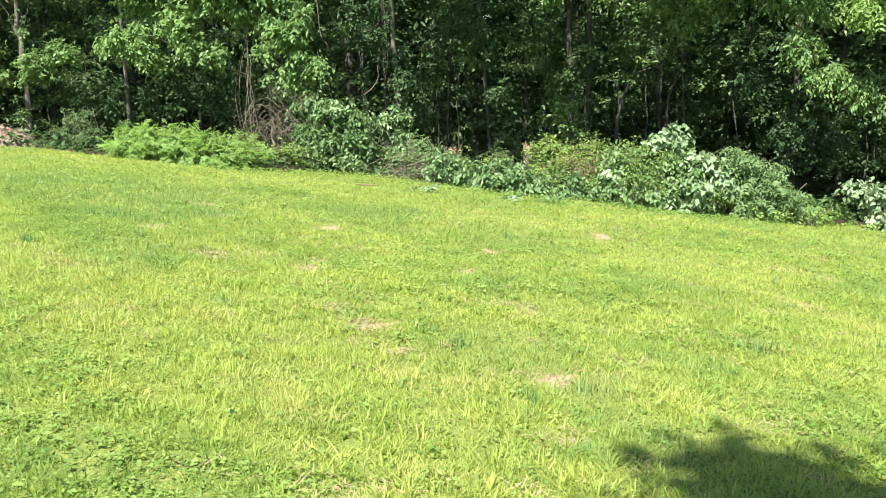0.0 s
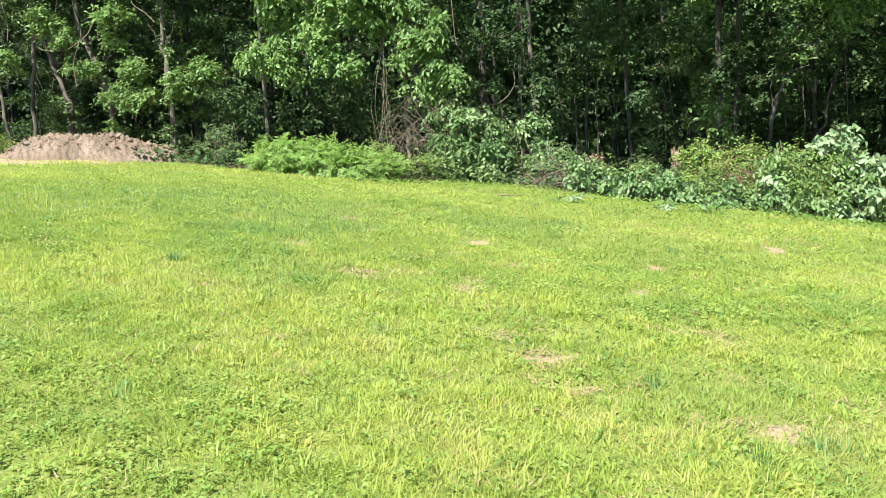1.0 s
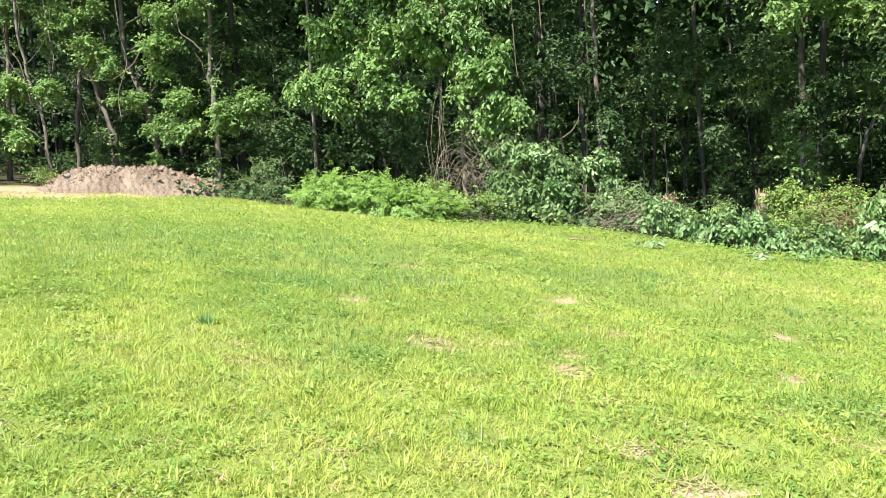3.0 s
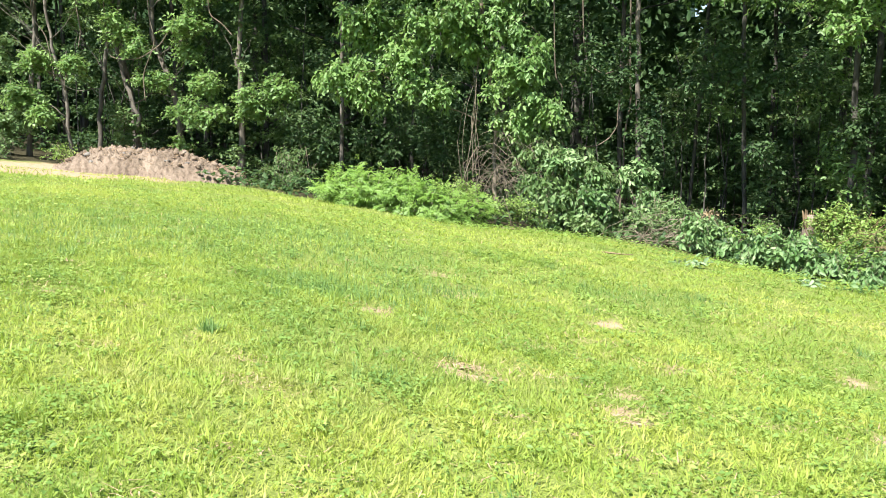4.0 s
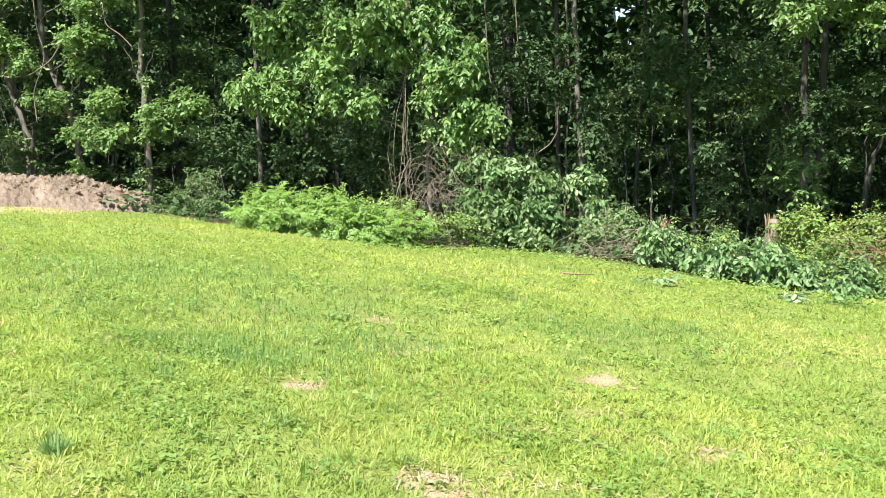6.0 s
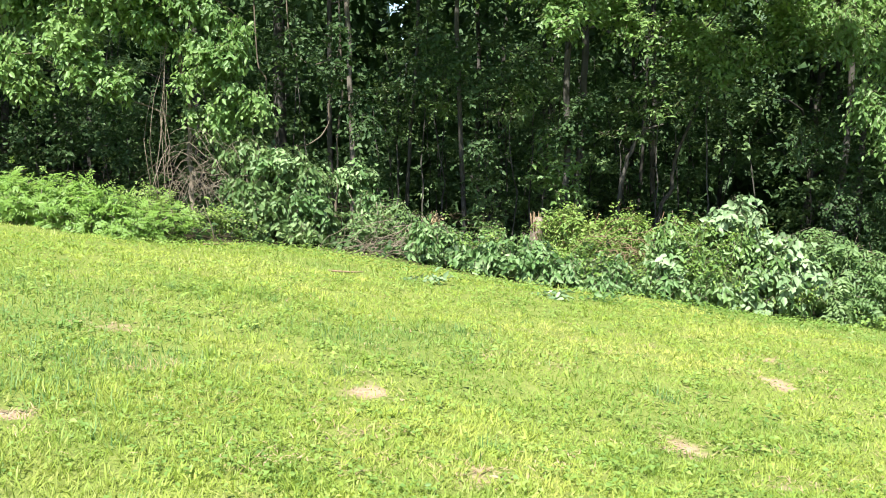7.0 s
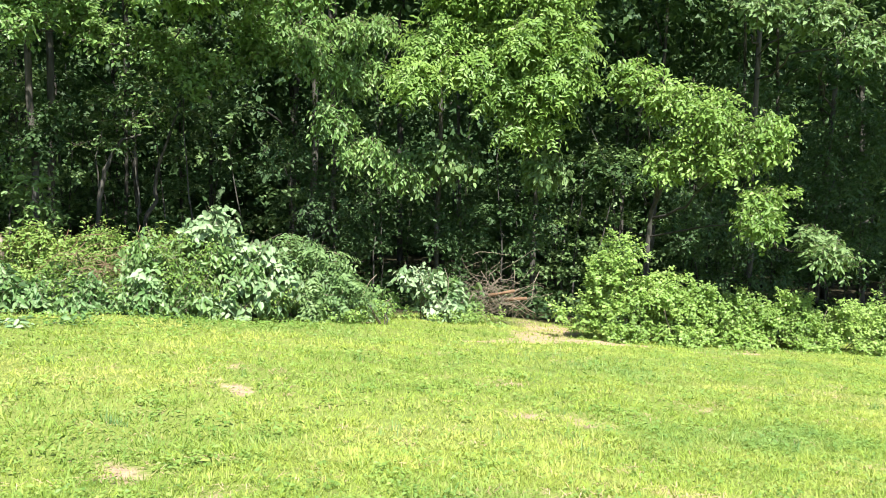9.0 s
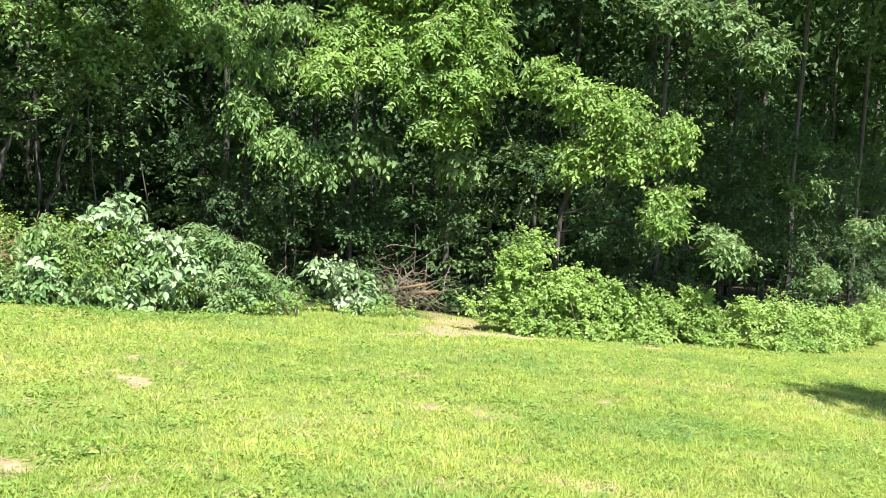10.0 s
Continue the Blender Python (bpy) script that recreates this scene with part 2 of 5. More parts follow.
def leaves(P, D, N, L, W, shape="oval", curl=0.18):
    """Leaf blades folded along the midrib, from their stalk ends P along D, faces towards N."""
    D = unit(D)
    S = unit(np.cross(D, N))
    N = np.cross(S, D)
    L, W = L[:, None], W[:, None]
    n = len(P)
    i = np.arange(n)
    if shape == "oval":
        V = np.stack([P, P + 0.42 * L * D + 0.5 * W * S + curl * W * N, P + L * D - 0.14 * L * N, P + 0.42 * L * D - 0.5 * W * S + curl * W * N], 1)
        b = i * 4
        F = [np.concatenate([np.stack([b, b + 1, b + 2], 1), np.stack([b, b + 2, b + 3], 1)])]
    else:
        up1, up2 = curl * W * N, curl * W * N - 0.10 * L * N
        V = np.stack([P, P + 0.2 * L * D + 0.40 * W * S + up1, P + 0.58 * L * D + 0.46 * W * S + up2, P + L * D - 0.26 * L * N,
                      P + 0.58 * L * D - 0.46 * W * S + up2, P + 0.2 * L * D - 0.40 * W * S + up1], 1)
        b = i * 6
        F = [np.concatenate([np.stack([b, b + 1, b + 2, b + 3], 1), np.stack([b, b + 3, b + 4, b + 5], 1)])]
    return V.reshape(-1, 3), F


def prisms(A, B, ra, rb):
    """Thin three-sided twigs from A to B."""
    D = unit(B - A)
    h = np.where(np.abs(D[:, 2:3]) > 0.9, np.array([[1.0, 0, 0]]), np.array([[0, 0, 1.0]]))
    S = unit(np.cross(D, h))
    T = np.cross(D, S)
    V = []
    for E_, r in ((A, ra), (B, rb)):
        for k in range(3):
            a = 2 * math.pi * k / 3
            V.append(E_ + (math.cos(a) * S + math.sin(a) * T) * r)
    V = np.stack(V, 1)
    b = np.arange(len(A)) * 6
    F = [np.concatenate([np.stack([b + k, b + (k + 1) % 3, b + 3 + (k + 1) % 3, b + 3 + k], 1) for k in range(3)])]
    return V.reshape(-1, 3), F


def tube(path, radii, sides=8, rough=0.0, rng=None):
    """A tapered, slightly uneven tube along a path, closed at both ends."""
    path = np.asarray(path, dtype=float)
    n = len(path)
    T = unit(np.gradient(path, axis=0))
    ref = np.array([1.0, 0.0, 0.0]) if abs(T[0][0]) < 0.8 else np.array([0.0, 1.0, 0.0])
    V = []
    for i in range(n):
        s = unit(np.cross(T[i], ref))
        t = np.cross(T[i], s)
        for k in range(sides):
            a = 2 * math.pi * k / sides
            w = radii[i] * (1 + (rng.normal() * rough if rng is not None else 0))
            V.append(path[i] + (math.cos(a) * s + math.sin(a) * t) * w)
    V = np.array(V)
    F = [[i * sides + k, i * sides + (k + 1) % sides, (i + 1) * sides + (k + 1) % sides, (i + 1) * sides + k] for i in range(n - 1) for k in range(sides)]
    V = np.concatenate([V, path[:1], path[-1:]])
    caps = [[(k + 1) % sides, k, n * sides] for k in range(sides)] + [[(n - 1) * sides + k, (n - 1) * sides + (k + 1) % sides, n * sides + 1] for k in range(sides)]
    return V, [np.array(F), np.array(caps)]


def bent(a, b, rng, wob=0.05, n=7, sag=0.0):
    """A path from a to b with a natural wobble."""
    a, b = np.asarray(a, float), np.asarray(b, float)
    f = np.linspace(0, 1, n)[:, None]
    w = rng.normal(size=(n, 3)) * wob * np.linalg.norm(b - a)
    w = np.cumsum(w, 0) / math.sqrt(n) * np.sin(np.pi * f) ** 0.8
    p = a + (b - a) * f + w
    p[:, 2] -= sag * np.sin(np.pi * f[:, 0]) * np.linalg.norm(b - a)
    return p


def sprays(blobs, rng, size=0.5, per=10, droop=0.35, leaf=0.10, slim=0.5, shape="oval", pairs=0, shell=0.55, upface=0.8, toward=0.25, stir=0.36, twigs=True):
    """Foliage as leafy twigs that fill rounded masses. blobs: x, y, z, rx, ry, rz, number of twigs. pairs: leaflets on compound leaves.
    Returns leaves and twigs, each as (V, faces)."""
    St, U = [], []
    for x, y, z, rx, ry, rz, n in blobs:
        u = unit(rng.normal(size=(n, 3)))
        r = shell + (1 - shell) * rng.random((n, 1)) ** 0.6
        r *= 1 + 0.22 * np.sin(5.1 * u[:, :1] + 2.3 * x) * np.cos(4.3 * u[:, 2:3] + y)
        St.append(np.array([x, y, z]) + u * r * np.array([rx, ry, rz]))
        U.append(u)
    St, U = np.concatenate(St), np.concatenate(U)
    n = len(St)
    ax = unit(U * np.array([1, 1, 0.7]) + 0.55 * rng.normal(size=(n, 3)) + np.array([0, 0, -droop]))
    ln = size * (0.6 + 0.8 * rng.random((n, 1)))
    A = St - ax * ln * 0.5
    f = (np.arange(per) + 0.6) / per
    P = A[:, None] + ax[:, None] * (ln[:, None] * f[None, :, None])
    P[..., 2] -= 0.35 * droop * ln * f[None] ** 2
    P += rng.normal(size=P.shape) * 0.07 * size
    sd = unit(np.cross(ax, np.array([0, 0, 1.0])) + 1e-6)
    alt = np.where(np.arange(per) % 2 == 0, 1.0, -1.0)
    D = 0.55 * ax[:, None] + 0.8 * alt[None, :, None] * sd[:, None] + 0.35 * rng.normal(size=(n, per, 3))
    D[..., 2] -= droop * 0.9
    N = np.array([0, -toward, upface]) + 0.45 * U[:, None] + stir * rng.normal(size=(n, per, 3))
    P, D, N = P.reshape(-1, 3), unit(D.reshape(-1, 3)), N.reshape(-1, 3)
    m = len(P)
    L = leaf * (0.6 + 0.7 * rng.random(m))
    tw = twigs and prisms(A, A + ax * ln - np.array([0, 0, 1.0]) * 0.35 * droop * ln, 0.008 * size, 0.003 * size)
    if pairs:
        rl = leaf * 2.6 * (0.7 + 0.6 * rng.random((m, 1)))
        S = unit(np.cross(D, N))
        k = np.repeat(np.linspace(0.25, 1.0, pairs), 2)
        sg = np.tile([1.0, -1.0], pairs)
        Q = P[:, None] + D[:, None] * (rl[:, None] * k[None, :, None])
        Q[..., 2] -= 0.5 * droop * rl * k[None] ** 2
        E_ = 0.45 * D[:, None] + 0.85 * sg[None, :, None] * S[:, None] + 0.15 * rng.normal(size=(m, 2 * pairs, 3))
        E_[..., 2] -= droop * 0.7
        NN = np.repeat(N[:, None], 2 * pairs, 1)
        Q, E_, NN = Q.reshape(-1, 3), E_.reshape(-1, 3), NN.reshape(-1, 3)
        LL = leaf * (0.7 + 0.5 * rng.random(len(Q)))
        return leaves(Q, E_, NN, LL, LL * slim, "oval"), tw
    return leaves(P, D, N, L, L * slim * (0.85 + 0.3 * rng.random(m)), shape), tw


def rel(blobs, x, y):
    """Blobs given in plan places and heights over the ground at x, y, turned into places relative to a root there."""
    return [(bx - x, by - y, bz, rx, ry, rz, n) for bx, by, bz, rx, ry, rz, n in blobs]


def tree(name, label, x, y, seed, trunk, crowns, bark=None, limbs=(), group="", category="tree"):
    """trunk: list of (dx, dy, height, radius); limbs: pairs of points with a radius; crowns: (part name, blobs, material, keywords)."""
    rng = np.random.default_rng(seed)
    bark = bark or M_BARK
    r = root(name, x, y, gz(x, y), label, category, group)
    if trunk:
        pts = np.array([t[:3] for t in trunk], float)
        f = np.linspace(0, len(pts) - 1, 4 * (len(pts) - 1) + 1)
        path = np.stack([np.interp(f, range(len(pts)), pts[:, k]) for k in range(3)], 1)
        path[1:-1, :2] += rng.normal(size=(len(path) - 2, 2)) * 0.02
        path[0, 2] -= 0.15
        rad = np.interp(f, range(len(pts)), [t[3] for t in trunk])
        rad[0] *= 1.35
        part_of("trunk", *tube(path, rad, 10, 0.05, rng), bark, r, smooth=True)
    for a, b, ra in limbs:
        p = bent(a, b, rng, 0.07, 8)
        part_of("limb", *tube(p, np.linspace(ra, ra * 0.35, len(p)), 6, 0.05, rng), bark, r, smooth=True)
    for pname, blobs, mat, kw in crowns:
        lv, tw = sprays(rel(blobs, x, y), rng, **kw)
        tagged(part_of(pname, *lv, mat, r), kind="stuff")
        if tw:
            tagged(part_of("twig_mass", *tw, M_TWIG if mat is not M_SHADE_LEAF else M_BARK_DARK, r), kind="stuff")
    return r


# ---- ground ----
BARE = [  # x, y, radius, how bare
    (-1.03, 5.62, 0.17, 1.0), (-1.12, 5.72, 0.09, 0.8), (-0.35, 6.50, 0.11, 1.0), (-2.89, 7.60, 0.17, 1.0), (-2.97, 7.80, 0.12, 0.9), (-4.02, 8.83, 0.20, 1.0), (-2.45, 9.97, 0.24, 1.0),
    (-2.47, 9.08, 0.14, 0.7), (-1.76, 8.69, 0.16, 0.9), (-1.94, 7.40, 0.15, 1.0), (-1.84, 7.20, 0.10, 0.8), (-1.97, 7.83, 0.17, 0.7), (-0.60, 7.80, 0.24, 0.75),
    (0.24, 8.50, 0.16, 0.6), (0.17, 4.95, 0.18, 0.9), (-0.07, 4.89, 0.16, 0.8), (0.56, 5.46, 0.15, 0.7), (2.72, 10.39, 0.20, 0.9), (1.30, 7.50, 0.35, 0.5),
    (1.90, 7.80, 0.36, 0.5), (1.51, 6.46, 0.20, 0.5), (1.24, 4.50, 0.20, 0.7), (-0.55, 9.74, 0.25, 0.95), (0.79, 11.89, 0.26, 0.95), (3.52, 11.82, 0.22, 0.9)]
SCUFFS = [  # smaller, half overgrown spots: x, y, radius
    (-4.70, 6.63, 0.16), (-5.83, 7.45, 0.22), (-3.91, 6.89, 0.15), (-3.68, 6.49, 0.15), (-4.32, 11.05, 0.32), (-3.77, 10.05, 0.22), (-1.37, 6.00, 0.17),
    (-0.78, 5.22, 0.15), (-0.61, 3.10, 0.16), (-0.05, 6.60, 0.13), (0.07, 5.70, 0.15), (3.07, 10.07, 0.42), (4.75, 10.42, 0.26), (7.20, 10.75, 0.30),
    (2.28, 8.35, 0.36), (1.50, 8.47, 0.26), (-2.63, 5.30, 0.15), (-1.20, 7.60, 0.16), (-0.14, 9.16, 0.22), (-2.76, 8.65, 0.15), (1.04, 12.80, 0.22),
    (0.56, 12.07, 0.15), (0.18, 4.03, 0.13), (-2.48, 7.87, 0.15), (10.80, 15.00, 0.35), (11.60, 14.70, 0.30)]
SPOTS = BARE + [(x, y, r, 0.58) for x, y, r in SCUFFS]
TRACK = [(5.3, 15.2, 0.15), (6.2, 15.5, 0.28), (7.0, 15.75, 0.45), (7.9, 15.4, 0.28), (9.2, 14.6, 0.12), (10.6, 14.6, 0.1)]
TRACK2 = [(7.0, 15.9, 0.5), (8.6, 17.6, 0.6), (9.6, 19.6, 0.5)]


def near_line(X, Y, pts):
    """1 on a line of (x, y, half width), falling to 0 beside it."""
    out = np.zeros_like(X)
    for (ax, ay, aw), (bx, by, bw) in zip(pts, pts[1:]):
        t = np.clip(((X - ax) * (bx - ax) + (Y - ay) * (by - ay)) / ((bx - ax) ** 2 + (by - ay) ** 2), 0, 1)
        d = np.hypot(X - ax - t * (bx - ax), Y - ay - t * (by - ay))
        out = np.maximum(out, np.clip(1.6 - d / (aw + t * (bw - aw)), 0, 1))
    return out


def wood_edge(X):
    """How far ahead the mown grass ends."""
    return np.interp(X, [-30, -21, -13.4, -12, -9.5, -7.2, -6.0, -5.2, -4.2, -2.6, -1.0, 2.8, 4.2, 5.2, 7.0, 9.4, 10.0, 10.4, 13.0, 18.0, 30.0],
                     [15, 15.5, 19.5, 19.4, 18.3, 17.3, 17.3, 18.4, 19.1, 17.9, 16.9, 16.9, 17.3, 18.6, 19.4, 20.2, 18.5, 16.5, 16.3, 17.0, 18.0])


def patchy(X, Y, s, k):
    """Smooth uneven field between 0 and 1."""
    v = (np.sin(s * X + 1.9 * np.sin(0.7 * s * Y + k)) + np.sin(1.31 * s * Y + 1.7 * np.sin(0.61 * s * X + 2 * k)) + np.sin(0.83 * s * (X + Y) + k))
    return 0.5 + v / 6


def bare_at(X, Y):
    m = np.zeros_like(X)
    for x, y, r, s in SPOTS:
        ang = np.arctan2(Y - y, X - x)
        d = np.hypot((X - x) / 1.1, Y - y) * (1 + 0.24 * np.sin(2 * ang + 9 * x) + 0.20 * np.sin(3 * ang + 7 * y) + 0.16 * np.sin(7 * ang + 5 * x))
        m = np.maximum(m, 0.84 * s * np.clip(1.45 - d / (0.60 * r), 0, 1))
    m = np.maximum(m, 0.75 * near_line(X, Y, TRACK) * (0.45 + 1.0 * patchy(X, Y, 4.5, 2.0)))
    m = np.maximum(m, 0.5 * near_line(X, Y, TRACK2) * (0.7 + 0.6 * patchy(X, Y, 3.0, 5.0)))
    road = near_line(X, Y, [(-19.0, 11.0, 1.6), (-17.0, 15.0, 2.0), (-15.4, 17.6, 2.3), (-16.2, 20.0, 2.4), (-16.0, 22.0, 2.0)])
    m = np.maximum(m, road * (0.42 + 0.55 * patchy(X, Y, 2.6, 1.5)))
    return m


def dim_litter_at(X, Y):
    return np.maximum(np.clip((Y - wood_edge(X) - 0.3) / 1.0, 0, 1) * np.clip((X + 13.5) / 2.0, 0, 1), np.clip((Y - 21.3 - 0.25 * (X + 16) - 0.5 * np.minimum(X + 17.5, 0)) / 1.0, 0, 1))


def relief(X, Y):
    """Hummocks of the turf, a few centimetres high."""
    return (0.022 * np.sin(1.7 * X + 0.6 * np.sin(1.3 * Y)) * np.cos(1.4 * Y + 0.5 * X) + 0.014 * np.sin(4.1 * X + 2 * np.sin(Y)) * np.sin(3.7 * Y + 0.8 * np.sin(2.3 * X))
            + 0.009 * np.sin(8.3 * X + 1.5 * np.sin(3.1 * Y)) * np.sin(7.1 * Y + 1.2 * np.sin(4.4 * X)))


def build_ground():
    far = np.geomspace(1.0, 900.0, 22)
    xs = np.concatenate([-24.0 - far[::-1], np.arange(-24.0, 22.0, 0.2), 22.0 + far])
    ys = np.concatenate([-3.0 - far[::-1], np.arange(-3.0, 25.0, 0.2), 25.0 + far])
    X, Y = np.meshgrid(xs, ys)
    Z = GZ(X, Y)
    near = np.clip(1 - np.maximum(np.abs(X) - 30, 0) / 20, 0, 1)
    Z = Z + near * relief(X, Y)
    Z = Z - 0.012 * np.clip(bare_at(X, Y), 0, 1)
    nx, ny = len(xs), len(ys)
    i = np.arange(nx * ny).reshape(ny, nx)
    F = np.stack([i[:-1, :-1], i[:-1, 1:], i[1:, 1:], i[1:, :-1]], -1).reshape(-1, 4)
    ob = part_of("ground", np.stack([X, Y, Z], -1).reshape(-1, 3), [F], M_GROUND, smooth=True)
    for key, val in (("bare", bare_at(X, Y)), ("litter", dim_litter_at(X, Y))):
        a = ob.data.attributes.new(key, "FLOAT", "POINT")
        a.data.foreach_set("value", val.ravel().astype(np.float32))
    return tagged(ob, "sloping mown meadow of green and yellowish grass", "ground", kind="structure")


build_ground()


def ground_z(X, Y):
    return GZ(X, Y) + relief(X, Y) - 0.012 * np.clip(bare_at(X, Y), 0, 1)


def toned(ob, tone, per):
    """Stores one tone for each plant piece, on all of its corners."""
    a = ob.data.attributes.new("tone", "FLOAT", "POINT")
    a.data.foreach_set("value", np.repeat(np.clip(tone, 0, 1), per).astype(np.float32))
    return ob


def lush(X, Y):
    """Where the turf is yellower (1) or greener (0)."""
    v = 0.55 * patchy(X, Y, 1.1, 4.2) + 0.45 * patchy(X, Y, 3.1, 0.9)
    v = v + 0.16 * np.exp(-((Y - 7.0 - 0.25 * X) / 1.3) ** 2) - 0.30 * np.exp(-((X + 6.8) / 2.6) ** 2 - ((Y - 11.6) / 1.7) ** 2)
    return np.clip(1.7 * (v - 0.5) + 0.5, 0, 1)


def mottle(X, Y):
    """Patches a hand or two across, between 0 and 1."""
    v = (0.5 * patchy(X + 0.3 * np.sin(2.1 * Y), Y, 7.3, 1.7) + 0.3 * patchy(Y, X + 0.2 * np.sin(3.3 * Y), 15.1, 0.4) + 0.2 * patchy(X - Y, X + Y, 24.0, 3.3))
    return np.clip(0.5 + 1.9 * (v - 0.5), 0, 1)


def build_grass():
    rng = np.random.default_rng(7)
    bits, tones = [], []
    #   x0, x1, y0, y1, tufts, width, length, spread of a tuft
    for x0, x1, y0, y1, q, w, h, spread in ((-4.3, 3.6, 2.4, 5.6, 17000, 0.0066, 0.056, 0.030), (-6.8, 5.8, 5.6, 10.0, 34000, 0.0076, 0.052, 0.036), (-11.0, -6.8, 5.6, 10.0, 6000, 0.0105, 0.056, 0.045),
                                            (5.8, 9.5, 5.6, 10.0, 4200, 0.0105, 0.056, 0.045), (-13.5, 13.0, 10.0, 14.0, 19500, 0.0118, 0.054, 0.060), (-16.0, 20.0, 14.0, 20.5, 14000, 0.018, 0.060, 0.085),
                                            (-9.0, -4.3, 2.4, 5.6, 2600, 0.011, 0.056, 0.05), (3.6, 9.0, 2.4, 5.6, 2600, 0.011, 0.056, 0.05), (-9.0, 9.0, -4.0, 2.4, 6000, 0.014, 0.056, 0.06), (13.0, 20.0, 7.0, 14.0, 3600, 0.018, 0.060, 0.085), (9.5, 13.0, 5.6, 10.0, 1800, 0.014, 0.058, 0.07)):
        tx, ty = rng.uniform(x0, x1, q) + 0.35 * rng.normal(size=q), rng.uniform(y0, y1, q) + 0.35 * rng.normal(size=q)
        keep = (rng.random(q) < 0.55 + 0.6 * patchy(tx, ty, 5.3, 1.0)) & (ty < wood_edge(tx) + 0.5)
        tx, ty = tx[keep], ty[keep]
        q = len(tx)
        high = (0.54 + 0.78 * mottle(tx + 3.0, ty) ** 1.4 + 0.3 * patchy(tx, ty, 1.3, 4.0)) * rng.uniform(0.7, 1.25, q)
        tone0 = 0.5 + 1.4 * (0.45 * lush(tx, ty) + 0.40 * mottle(tx, ty) + 0.15 * rng.random(q) - 0.5)
        dirn, bias = rng.uniform(0, 2 * math.pi, q), rng.random(q) * 0.5
        k = np.repeat(np.arange(q), 11)
        n = len(k)
        # four blades in eleven stand loose between the tufts
        sp = np.where(np.arange(n) % 11 < 4, 3.2 * spread, spread)
        ox, oy = rng.normal(size=n) * sp, rng.normal(size=n) * sp
        X, Y = tx[k] + ox, ty[k] + oy
        keep = (rng.random(n) > bare_at(X, Y) * 1.05) & (Y < wood_edge(X) + 0.5)
        X, Y, ox, oy, k = X[keep], Y[keep], ox[keep], oy[keep], k[keep]
        n = len(X)
        L = h * high[k] * rng.uniform(0.55, 1.25, n)
        a = np.arctan2(oy + np.sin(dirn[k]) * bias[k] * spread, ox + np.cos(dirn[k]) * bias[k] * spread) + 0.7 * rng.normal(size=n)
        lean = rng.uniform(0.15, 1.9, n)
        D = unit(np.stack([np.cos(a) * lean, np.sin(a) * lean, np.ones(n)], 1))
        # a blade shows its flat side to any quarter
        tw = a + 0.9 * rng.normal(size=n)
        S = np.stack([-np.sin(tw), np.cos(tw), np.zeros(n)], 1) * (w * rng.uniform(0.6, 1.5, n) * 0.6)[:, None]
        P = np.stack([X, Y, ground_z(X, Y) - 0.008], 1)
        tip = P + D * L[:, None] + np.stack([np.cos(a), np.sin(a), -0.4 * np.ones(n)], 1) * (L * 0.25 * lean)[:, None]
        bits.append((np.stack([P - S, P + S, tip], 1).reshape(-1, 3), [np.arange(3 * n).reshape(-1, 3)]))
        tones.append(0.86 * tone0[k] + 0.14 * rng.random(n))
    ob = toned(part_of("grass", *join(bits), M_GRASS), np.concatenate(tones), 3)
    tagged(ob, "short green and yellow-green meadow grass", "grass", kind="stuff")
    # clumps of broad yellow-green blades
    bits, tones = [], []
    for x0, x1, y0, y1, q, w, size in ((-4.5, 4.5, 2.3, 5.6, 1900, 0.0066, 0.80), (-6.8, 5.8, 5.6, 10.0, 4200, 0.0074, 0.74), (-12.0, 12.5, 10.0, 16.0, 2000, 0.011, 0.8)):
        tx, ty = rng.uniform(x0, x1, q) + 0.3 * rng.normal(size=q), rng.uniform(y0, y1, q) + 0.3 * rng.normal(size=q)
        ok = (rng.random(q) < 0.12 + 1.15 * lush(tx, ty) ** 1.6) & (bare_at(tx, ty) < 0.3) & (ty < wood_edge(tx) - 0.2)
        tx, ty = tx[ok], ty[ok]
        t0 = 0.25 + 0.6 * rng.random(len(tx))
        k = np.repeat(np.arange(len(tx)), 11)
        n = len(k)
        spread = rng.uniform(0.012, 0.05, len(tx))[k]
        X, Y = tx[k] + rng.normal(size=n) * spread, ty[k] + rng.normal(size=n) * spread
        a = np.arctan2(Y - ty[k], X - tx[k]) + 0.5 * rng.normal(size=n)
        lean = rng.uniform(0.15, 1.5, n)
        L = size * rng.uniform(0.055, 0.12, len(tx))[k] * rng.uniform(0.55, 1.2, n)
        D = unit(np.stack([np.cos(a) * lean, np.sin(a) * lean, np.ones(n)], 1))
        S = np.stack([-np.sin(a), np.cos(a), np.zeros(n)], 1) * (w * rng.uniform(0.6, 1.3, n) * 0.5)[:, None]
        P = np.stack([X, Y, ground_z(X, Y) - 0.008], 1)
        mid = P + D * L[:, None] * 0.6
        tip = mid + unit(D + np.stack([np.cos(a), np.sin(a), -0.3 * np.ones(n)], 1) * lean[:, None]) * L[:, None] * 0.45
        V = np.stack([P - S * 0.7, P + S * 0.7, mid + S, mid - S, tip], 1).reshape(-1, 3)
        i = np.arange(n) * 5
        bits.append((V, [np.stack([i, i + 1, i + 2, i + 3], 1), np.stack([i + 3, i + 2, i + 4], 1)]))
        tones.append(0.8 * t0[k] + 0.2 * rng.random(n))
    ob = toned(part_of("broad_grass", *join(bits), M_LIME), np.concatenate(tones), 5)
    tagged(ob, "clumps of broad yellow-green grass blades", "grass", kind="stuff")
